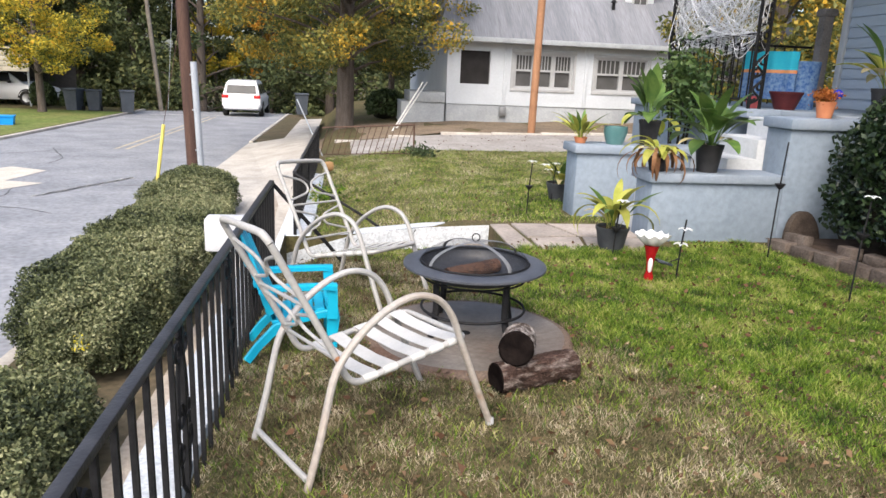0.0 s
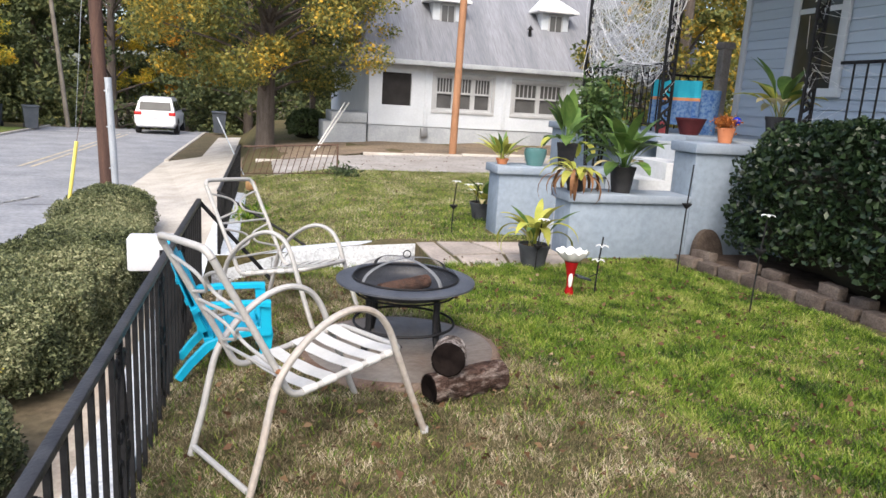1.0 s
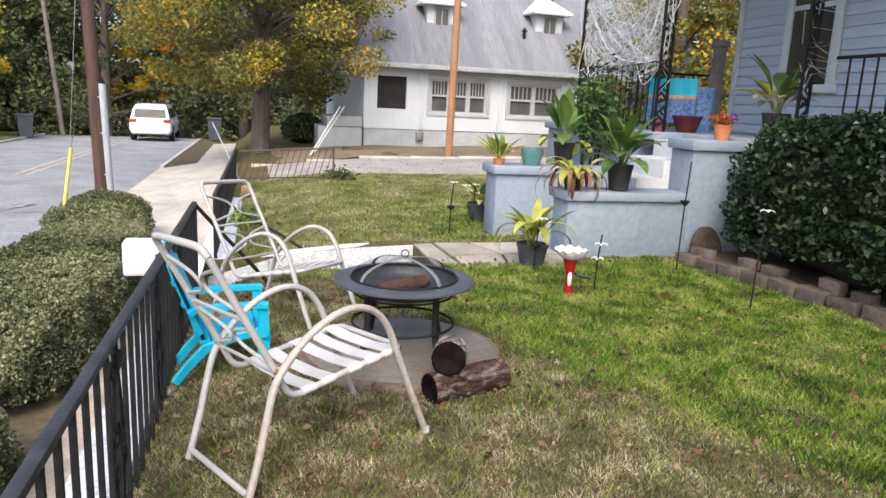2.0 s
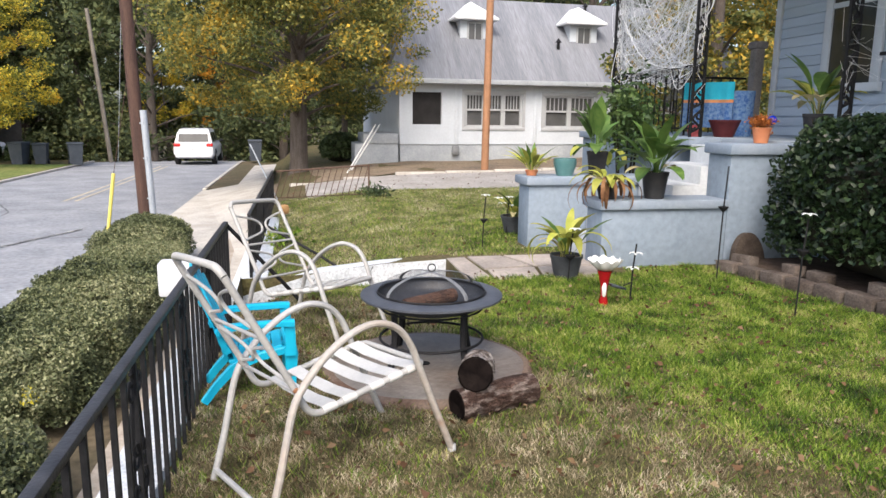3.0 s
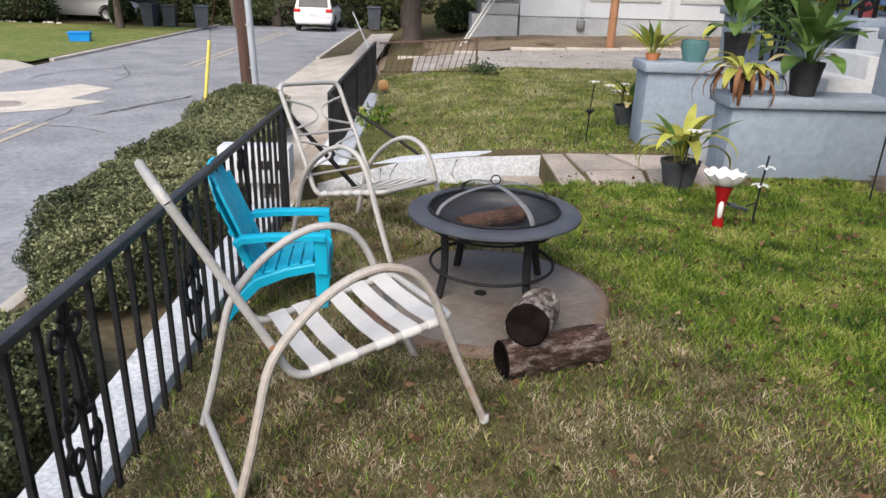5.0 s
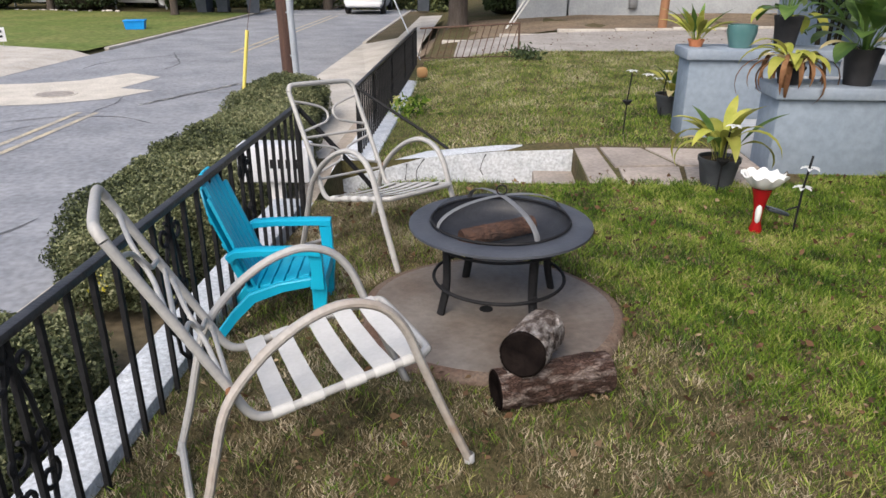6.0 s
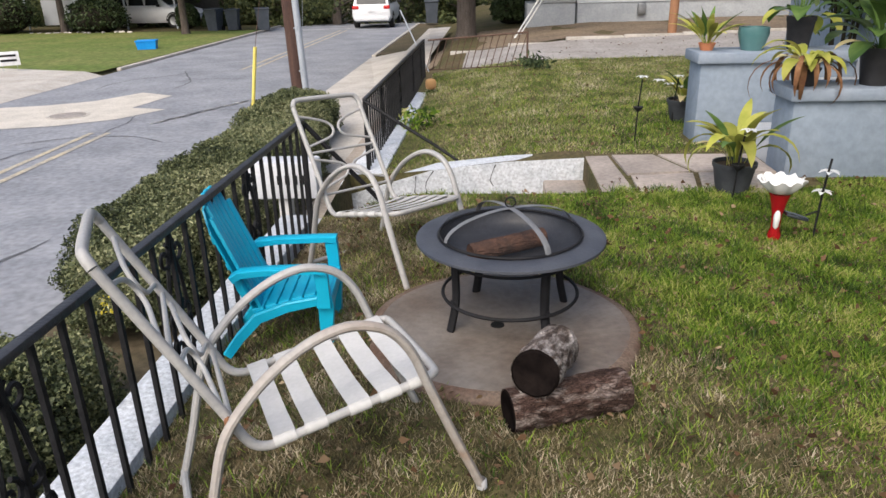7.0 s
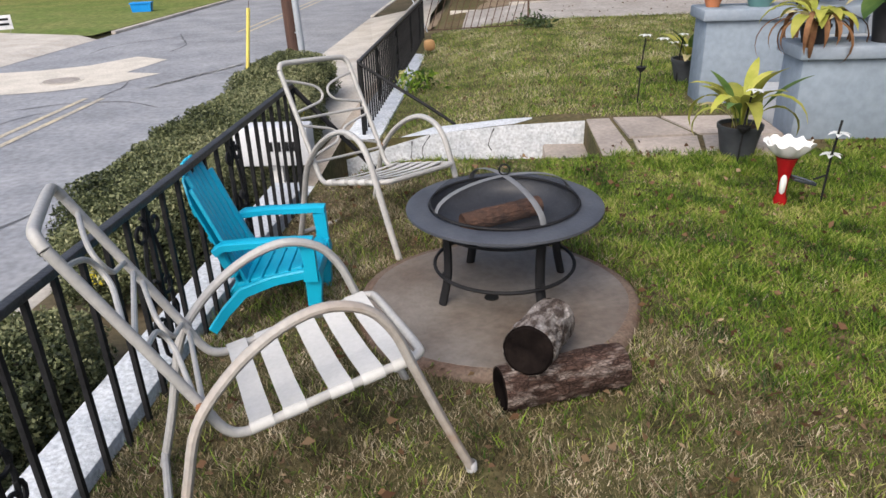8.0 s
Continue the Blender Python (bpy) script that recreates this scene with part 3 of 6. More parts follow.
for dx in (2.62, 6.35):
    d = part("dormer", Mesh().rspan((dx - 0.48, 1.05, 3.55), (dx + 0.48, 2.9, 4.42), 0.01), HOUSEWHITE, fh, "small white hipped dormer")
    part("dormer_roof", Mesh().add([(dx - 0.72, 0.78, 4.42), (dx + 0.72, 0.78, 4.42), (dx + 0.72, 3.2, 4.42), (dx - 0.72, 3.2, 4.42), (dx, 1.55, 5.0), (dx, 3.2, 5.0), (dx - 0.72, 0.78, 4.36), (dx + 0.72, 0.78, 4.36), (dx + 0.72, 3.2, 4.36), (dx - 0.72, 3.2, 4.36)], [(0, 1, 4), (1, 2, 5, 4), (3, 0, 4, 5), (2, 3, 5), (6, 7, 1, 0), (7, 8, 2, 1), (9, 6, 0, 3), (9, 8, 7, 6)]), mat("dormer_roof_pale", (0.62, 0.63, 0.64), (0.55, 0.56, 0.57), 2, 0.8), d, smooth=False)
    part("frame", Mesh().rspan((dx - 0.26, 1.02, 3.68), (dx + 0.26, 1.045, 4.32), 0.005), TRIM, d)
    part("pane", Mesh().span((dx - 0.20, 1.005, 3.74), (dx - 0.015, 1.015, 4.26)).span((dx + 0.015, 1.005, 3.74), (dx + 0.20, 1.015, 4.26)), WINDARK, d, smooth=False)
for vx, vy in ((5.35, 0.75), (6.05, 1.5), (6.9, 2.2)):
    part("roof_vent", Mesh().lathe([(0.05, 0), (0.05, 0.22), (0.11, 0.22), (0.0, 0.36)], (vx, vy, EZ - 0.06 + (vy + 0.4) * 0.95), 10), IRON, fh)
part("meter", Mesh().rbox((1.74, -0.06, 0.35), (0.22, 0.14, 0.3), 0.04), mat("meter_grey", (0.25, 0.26, 0.27), None, 6, 0.5, metal=0.5), fh)
# low porch block at the end of the house with its steps and rails
pb = thing("side_porch", "grey stucco porch block with white wooden ramp rails", "porch")
part("block", Mesh().rspan((1.25, 20.3, -0.4), (2.55, 22.5, 0.55), 0.02).rspan((1.5, 20.25, 0.55), (2.55, 22.5, 0.85), 0.02), STUCCO, pb)
for k in (0, 0.62):
    part("ramp_rail", Mesh().tube([(0.72 + k * 0.2, 17.2 + k, -0.25), (1.78 + k * 0.3, 19.4 + k, 1.12)], 0.022, 6), mat("white_wood", (0.62, 0.62, 0.6), None, 5, 0.7), pb)

# ---- poles ----
PINEPOLE = mat("orange_pine_pole", (0.34, 0.18, 0.10), (0.26, 0.135, 0.075), 2.0, 0.8, 0.2, 20, fine=0.15, stretch=(6, 6, 0.5))
DARKPOLE = mat("creosote_pole", (0.095, 0.055, 0.042), (0.06, 0.036, 0.03), 2.0, 0.8, 0.3, 20, fine=0.2, stretch=(6, 6, 0.5))
STEEL = mat("galvanised_conduit", (0.40, 0.43, 0.47), (0.33, 0.36, 0.40), 3, 0.5, metal=0.3, fine=0.06)
tagged(part("pine_utility_pole", Mesh().tube([(4.30, 16.66, -0.2), (4.36, 16.66, 4.3), (4.45, 16.7, 11)], [0.10, 0.092, 0.08], 12), PINEPOLE), "orange-brown new wooden utility pole", "utility pole")
up = thing("utility_pole", "dark brown wooden utility pole with steel conduit", "utility pole", pose(-3.05, 12.17, -1.0))
part("pole", Mesh().tube([(0.03, 0, 0), (-0.05, 0, 3), (-0.2, 0.05, 10)], [0.115, 0.105, 0.085], 14), DARKPOLE, up)
part("conduit", Mesh().tube([(0.165, -0.03, 0), (0.09, -0.03, 2.42)], 0.062, 12), STEEL, up, "grey steel conduit pipe")
for z in (0.9, 1.6, 2.2):
    part("strap", Mesh().tube([(0.165 - 0.031 * z, -0.10, z), (0.16 - 0.031 * z, -0.105, z + 0.03)], 0.012, 6).box((0.12 - 0.031 * z, -0.07, z), (0.16, 0.03, 0.025)), STEEL, up)
yp = thing("guy_marker", "bent yellow plastic guy-wire marker post", "post", pose(-3.15, 9.8, -1.03))
part("sleeve", Mesh().tube([(0, 0, 0), (0.055, 0, 0.5), (0.22, 0, 1.55)], 0.025, 10), mat("yellow_plastic", (0.68, 0.58, 0.14), (0.60, 0.50, 0.13), 4, 0.5), yp)
part("wire", Mesh().tube([(0.22, 0, 1.55), (0.9, 1.4, 6.5)], 0.004, 5), DARKPOLE, yp)


# ---- fences ----
BAL = Mesh().box((0, 0, 0.33), (0.0165, 0.0165, 0.66)).data("baluster")


def scroll(m, c, r, s, up):
    """A flat iron spiral in the plane of the fence (y, z)."""
    pts = []
    for i in range(15):
        t = i / 14
        a = radians(90 + up * (20 + 420 * t))
        q = r * (1 - 0.72 * t)
        pts.append((c[0], c[1] + s * q * math.cos(a), c[2] + q * math.sin(a)))
    m.tube(pts, 0.008, 5)


def fence_run(name, label, y0, y1, z, h, scrolls, gap=0.115):
    f = thing(name, label, "fence", pose(FENCE_X, 0, z))
    n = int(round((y1 - y0) / gap))
    part("top_rail", Mesh().rspan((-0.018, y0 - 0.01, h - 0.02), (0.018, y1 + 0.012, h + 0.008), 0.006), RAILPAINT, f, "weathered black flat top rail")
    for i in range(1, n):
        part("baluster", BAL, IRON, f, m=Matrix.Translation((0, y0 + (y1 - y0) * i / n, 0.0)) @ Matrix.Diagonal((1, 1, (h - 0.02) / 0.66, 1)))
    for y in (y0, y1):
        part("post", Mesh().rspan((-0.016, y - 0.016, -0.05), (0.016, y + 0.016, h - 0.022), 0.003), IRON, f)
    for y in scrolls:
        g = Mesh()
        mid = h * 0.45
        for s in (-1, 1):
            g.tube([(0, y, h - 0.03), (0, y + s * 0.05, h * 0.72), (0, y + s * 0.075, mid), (0, y + s * 0.05, h * 0.2), (0, y, 0.09)], 0.0085, 5, up=(1, 0, 0))
            for c, u in ((mid + 0.062, 1), (mid - 0.062, -1), (h * 0.86, 1)):
                scroll(g, (0.0, y + s * 0.05, c), 0.05, s, u)
        part("scroll_panel", g, IRON, f, "wrought iron scroll ornament")
    return f


fence_run("iron_fence", "black wrought-iron fence with scrolls on the retaining wall", -2.2, 4.15, -0.12, 0.727, (-0.53, 0.38, 1.30, 2.25, 3.12), 0.135)
fb = thing("handrail", "black iron handrail sloping down from the fence", "handrail", pose(FENCE_X, 4.16, 0))
part("rail", Mesh().tube([(0, 0.02, 0.59), (0.40, 0.07, 0.12), (0.60, 0.10, -0.13)], 0.016, 6), IRON, fb)
fence_run("far_iron_fence", "black wrought-iron fence beside the sidewalk", 6.3, 12.1, -0.285, 0.66, (7.3, 8.8, 10.3, 11.5), 0.13)
fb2 = thing("far_handrail", "black iron handrail sloping down from the far fence", "handrail", pose(FENCE_X, 6.29, 0))
part("rail", Mesh().tube([(0, -0.01, 0.36), (0.66, -0.25, 0.0), (0.85, -0.3, -0.12)], 0.014, 6), IRON, fb2)
RUSTIRON = mat("rusty_brown_iron", (0.075, 0.048, 0.038), (0.12, 0.075, 0.055), 12, 0.85, 0.2, 80)
cf = thing("cross_fence", "low rusty iron fence across the lawn end", "fence")
part("rail", Mesh().tube([(-0.75, 12.1, 0.36), (0.88, 11.72, 0.49)], 0.016, 6), RUSTIRON, cf)
part("low_rail", Mesh().tube([(-0.75, 12.1, -0.12), (0.88, 11.72, -0.02)], 0.009, 5), RUSTIRON, cf)
part("post", Mesh().tube([(0.88, 11.72, -0.15), (0.88, 11.72, 0.51)], 0.018, 6), RUSTIRON, cf)
for i in range(15):
    t = (i + 0.5) / 15
    part("baluster", Mesh().tube([(-0.75 + 1.63 * t - 0.10, 12.1 - 0.38 * t, -0.13 + 0.1 * t), (-0.75 + 1.63 * t + 0.05, 12.1 - 0.38 * t, 0.36 + 0.13 * t)], 0.007, 4), RUSTIRON, cf)

# ---- concrete disc, fire pit, logs ----
SLAB = mat("stained_concrete_disc", (0.185, 0.165, 0.145), (0.115, 0.092, 0.075), 2.6, 0.45, 0.2, 35, c3=(0.13, 0.07, 0.042), fine=0.15, spec=0.2)
pad = thing("concrete_pad", "round stained concrete pad under the fire pit", "concrete pad", pose(0.38, 2.645, -0.038) @ Matrix.Diagonal((1.075, 1.075, 1, 1)))
part("disc", Mesh().lathe([(0, -0.03), (0.50, 0.05), (0.49, 0.0705), (0.30, 0.0715), (0.0, 0.072)], n=48, wob=0.008), SLAB, pad)
part("stained_edge", Mesh().lathe([(0.49, 0.0700), (0.515, 0.067), (0.532, 0.055), (0.54, 0.03), (0.535, -0.03)], n=64, wob=0.01), mat("red_brown_stained_concrete", (0.10, 0.06, 0.042), (0.15, 0.115, 0.09), 7, 0.8, 0.5, 30, fine=0.25), pad, "red-brown stained rough edge")
part("drain_hole", Mesh().lathe([(0.028, 0.0725), (0.026, 0.076), (0, 0.0735)], (-0.02, -0.02, 0), 14), mat("hole_black", (0.01, 0.01, 0.01)), pad, "dark rusty drain hole")

PITMETAL = mat("charcoal_enamel_steel", (0.045, 0.049, 0.060), (0.063, 0.068, 0.080), 7, 0.5, 0.08, 90, spec=0.3, fine=0.1)
PITBOWL = mat("dull_sooty_enamel", (0.030, 0.032, 0.038), (0.05, 0.053, 0.062), 5, 0.42, 0.08, 50, spec=0.35, fine=0.15)
PITDARK = mat("sooty_steel", (0.011, 0.011, 0.012), (0.02, 0.02, 0.022), 8, 0.6, 0.1, 60, spec=0.1)
pit = thing("fire_pit", "round charcoal steel fire pit with domed spark screen", "fire pit", pose(0.41, 2.715, 0.034))
part("rim", Mesh().lathe([(0.300, 0.356), (0.300, 0.378), (0.312, 0.385), (0.375, 0.378), (0.390, 0.372), (0.391, 0.362), (0.380, 0.358), (0.300, 0.356)], n=64), PITMETAL, pit)
part("bowl", Mesh().lathe([(0.302, 0.376), (0.294, 0.345), (0.27, 0.312), (0.20, 0.292), (0.10, 0.284), (0.0, 0.282), (0.0, 0.276), (0.10, 0.278), (0.21, 0.287), (0.276, 0.308), (0.30, 0.340), (0.31, 0.358)], n=56), PITBOWL, pit, "soot-dulled dark steel bowl")
for k in range(4):
    a = radians(-149 + 90 * k)
    c, s = math.cos(a), math.sin(a)
    part("leg", Mesh().tube(smooth_path([(0.262 * c, 0.262 * s, 0.298), (0.258 * c, 0.258 * s, 0.2), (0.262 * c, 0.262 * s, 0.11), (0.288 * c, 0.288 * s, 0.0)], 4), 0.0205, 10, flat=0.8, up=(c, s, 0)), PITDARK, pit)
    part("leg_bolt", Mesh().rbox((0.268 * c, 0.268 * s, 0.125), (0.026, 0.026, 0.022), 0.005, Matrix.Rotation(a, 3, "Z")), PITDARK, pit)
part("leg_ring", Mesh().tube(arc((0, 0, 0.122), 0.285, 0, 360, 48, "xy"), 0.0075, 6, cap=False), PITDARK, pit)
part("upper_ring", Mesh().tube(arc((0, 0, 0.300), 0.282, 0, 360, 48, "xy"), 0.006, 6, cap=False), PITDARK, pit)
scr = mat("spark_screen_mesh", (0.016, 0.016, 0.018), None, 30, 0.6, spec=0.1)
snt = scr.node_tree
mx, tp = snt.nodes.new("ShaderNodeMixShader"), snt.nodes.new("ShaderNodeBsdfTransparent")
mx.inputs["Fac"].default_value = 0.80
snt.links.new(snt.nodes["Principled BSDF"].outputs[0], mx.inputs[1])
snt.links.new(tp.outputs[0], mx.inputs[2])
snt.links.new(mx.outputs[0], snt.nodes["Material Output"].inputs["Surface"])
DOME = [(0.292 * math.cos(t), 0.383 + 0.105 * math.sin(t)) for t in (radians(a) for a in range(0, 91, 10))]
screen = part("spark_screen", Mesh().lathe(DOME, n=40), scr, pit, "fine dark wire mesh dome")
part("screen_rim", Mesh().tube(arc((0, 0, 0.386), 0.293, 0, 360, 48, "xy"), 0.006, 6, cap=False), PITDARK, screen)
STRAP = mat("grey_steel_strap", (0.15, 0.155, 0.165), (0.10, 0.105, 0.11), 9, 0.6, spec=0.3)
for k in range(2):
    a = radians(-62 + 90 * k)
    pts = [((r + 0.003) * math.cos(a), (r + 0.003) * math.sin(a), z + 0.003) for r, z in DOME] + [(-(r + 0.003) * math.cos(a), -(r + 0.003) * math.sin(a), z + 0.003) for r, z in DOME[-2::-1]]
    part("strap", Mesh().tube(pts, 0.013, 6, flat=0.2, up=(math.cos(a), math.sin(a), 0)), STRAP, screen, "grey flat steel strap")
part("lifting_ring", Mesh().tube(arc((0, 0, 0.514), 0.021, 0, 360, 18, "xz"), 0.0035, 6, cap=False), PITDARK, screen)
part("ring_stem", Mesh().tube([(0, 0, 0.485), (0, 0, 0.496)], 0.006, 6), PITDARK, screen)



def barkmat(name, deep, mid, pale, amount):
    """Plates of bark with dark furrows between them and pale flaking patches."""
    m = mat(name, deep, mid, 16, 0.95, 0.0, fine=0.4, stretch=(1, 1, 0.45))
    nt = m.node_tree
    N, L = nt.nodes, nt.links
    b = N["Principled BSDF"]
    base = b.inputs["Base Color"].links[0].from_socket
    mp, vo, rp, nz, pr, mx, bp = (N.new("ShaderNode" + k) for k in ("Mapping", "TexVoronoi", "ValToRGB", "TexNoise", "ValToRGB", "Mix", "Bump"))
    mp.inputs["Scale"].default_value = (1, 1, 0.42)
    L.new(N["Texture Coordinate"].outputs["Object"], mp.inputs["Vector"])
    vo.feature = "DISTANCE_TO_EDGE"
    vo.inputs["Scale"].default_value = 95
    wb, dv = N.new("ShaderNodeTexNoise"), N.new("ShaderNodeMix")
    wb.inputs["Scale"].default_value, wb.inputs["Detail"].default_value = 30, 4
    L.new(mp.outputs[0], wb.inputs["Vector"])
    dv.inputs["Factor"].default_value, dv.data_type = 0.035, "VECTOR"
    L.new(mp.outputs[0], dv.inputs[4])
    L.new(wb.outputs["Color"], dv.inputs[5])
    L.new(dv.outputs[1], vo.inputs["Vector"])
    rp.color_ramp.elements[0].position, rp.color_ramp.elements[0].color = 0.0, (0.66, 0.63, 0.61, 1)
    rp.color_ramp.elements[1].position = 0.16
    L.new(vo.outputs["Distance"], rp.inputs["Fac"])
    nz.inputs["Scale"].default_value, nz.inputs["Detail"].default_value = 34, 5
    L.new(mp.outputs[0], nz.inputs["Vector"])
    pr.color_ramp.elements[0].position, pr.color_ramp.elements[1].position = amount - 0.08, amount + 0.16
    L.new(nz.outputs["Fac"], pr.inputs["Fac"])
    mx.data_type = "RGBA"
    L.new(pr.outputs["Color"], mx.inputs["Factor"])
    L.new(base, mx.inputs["A"])
    mx.inputs["B"].default_value = (*pale, 1)
    L.new(times(nt, mx.outputs["Result"], rp.outputs["Color"]), b.inputs["Base Color"])
    bp.inputs["Strength"].default_value, bp.inputs["Distance"].default_value = 1.0, 0.012
    L.new(rp.outputs["Color"], bp.inputs["Height"])
    L.new(bp.outputs["Normal"], b.inputs["Normal"])
    return m


BARK = barkmat("flaky_grey_bark", (0.05, 0.036, 0.03), (0.17, 0.135, 0.115), (0.42, 0.38, 0.35), 0.50)
REDBARK = barkmat("flaky_red_brown_bark", (0.036, 0.021, 0.016), (0.092, 0.056, 0.044), (0.27, 0.225, 0.20), 0.57)
CUT = mat("dark_cut_wood", (0.005, 0.004, 0.004), (0.013, 0.010, 0.009), 12, 0.9, 0.4, 40, spec=0.0)
BURNT = mat("split_red_brown_wood", (0.12, 0.065, 0.045), (0.05, 0.033, 0.027), 14, 0.9, 0.5, 30, c3=(0.05, 0.04, 0.04), fine=0.3)


def log(name, label, a, b, r, seed, wood=BARK, cut=CUT):
    """A log from a to b with knobbly bark and cut ends."""
    rng = random.Random(seed)
    a, b = Vector(a), Vector(b)
    L = (b - a).length
    t = thing(name, label, "log", Matrix.Translation(a) @ (b - a).to_track_quat("Z", "Y").to_matrix().to_4x4())
    m, n, rows = Mesh(), 44, 34
    for i in range(rows + 1):
        for j in range(n):
            ang = 2 * math.pi * j / n
            co = (math.cos(ang), math.sin(ang), L * i / rows / r)
            flake = noise.cell((co[0] * 4.2 + seed, co[1] * 4.2, co[2] * 1.6 + 0.5 * math.sin(3 * ang)))
            q = r * (0.97 + 0.04 * noise.noise((co[0] * 1.5, co[1] * 1.5, seed + co[2] * 0.5)) + (0.05 * flake + 0.05 * noise.noise((co[0] * 6, co[1] * 6, co[2] * 2.5)) + rng.uniform(-0.012, 0.012)) * (0 < i < rows))
            m.v.append((q * math.cos(ang), q * math.sin(ang), L * i / rows))
    m.f = [(i * n + j, i * n + (j + 1) % n, (i + 1) * n + (j + 1) % n, (i + 1) * n + j) for i in range(rows) for j in range(n)]
    part("bark", m, wood, t, smooth=False)
    for z, s in ((0.0, -1), (L, 1)):
        e = Mesh().lathe([(0, z - s * 0.006), (r * 0.55, z - s * 0.003), (r * 0.86, z + s * 0.002), (r * 0.97, z - s * 0.006)], n=22)
        part("cut_end", e, cut, t, "dark weathered cut end")
    return t


log("bark_log", "short grey bark log leaning on another log", (0.475, 1.945, 0.215), (0.575, 2.27, 0.135), 0.084, 3)
log("ground_log", "brown flaky bark log lying in the grass", (0.39, 1.945, 0.072), (0.79, 2.085, 0.078), 0.076, 8, REDBARK)
log("pit_log", "charred split log inside the fire pit", (0.25, 2.62, 0.362), (0.55, 2.79, 0.372), 0.040, 5, BURNT, BURNT)

# ---- metal armchairs ----
CHAIRPAINT = mat("off_white_chair_enamel", (0.30, 0.295, 0.285), (0.37, 0.36, 0.345), 5, 0.42, 0.08, 60, fine=0.08, spec=0.4)
RUSTED = mat("rust_worn_enamel", (0.33, 0.315, 0.295), (0.315, 0.27, 0.23), 3.2, 0.5, 0.1, 50, c3=(0.25, 0.135, 0.075), fine=0.12)
RUSTSPOT = mat("rust_spot", (0.20, 0.09, 0.045), (0.30, 0.17, 0.10), 30, 0.85, 0.3, 80)
VINYL = mat("beige_vinyl_strap", (0.42, 0.415, 0.40), (0.48, 0.475, 0.46), 6, 0.55, 0.05, 60, fine=0.05)


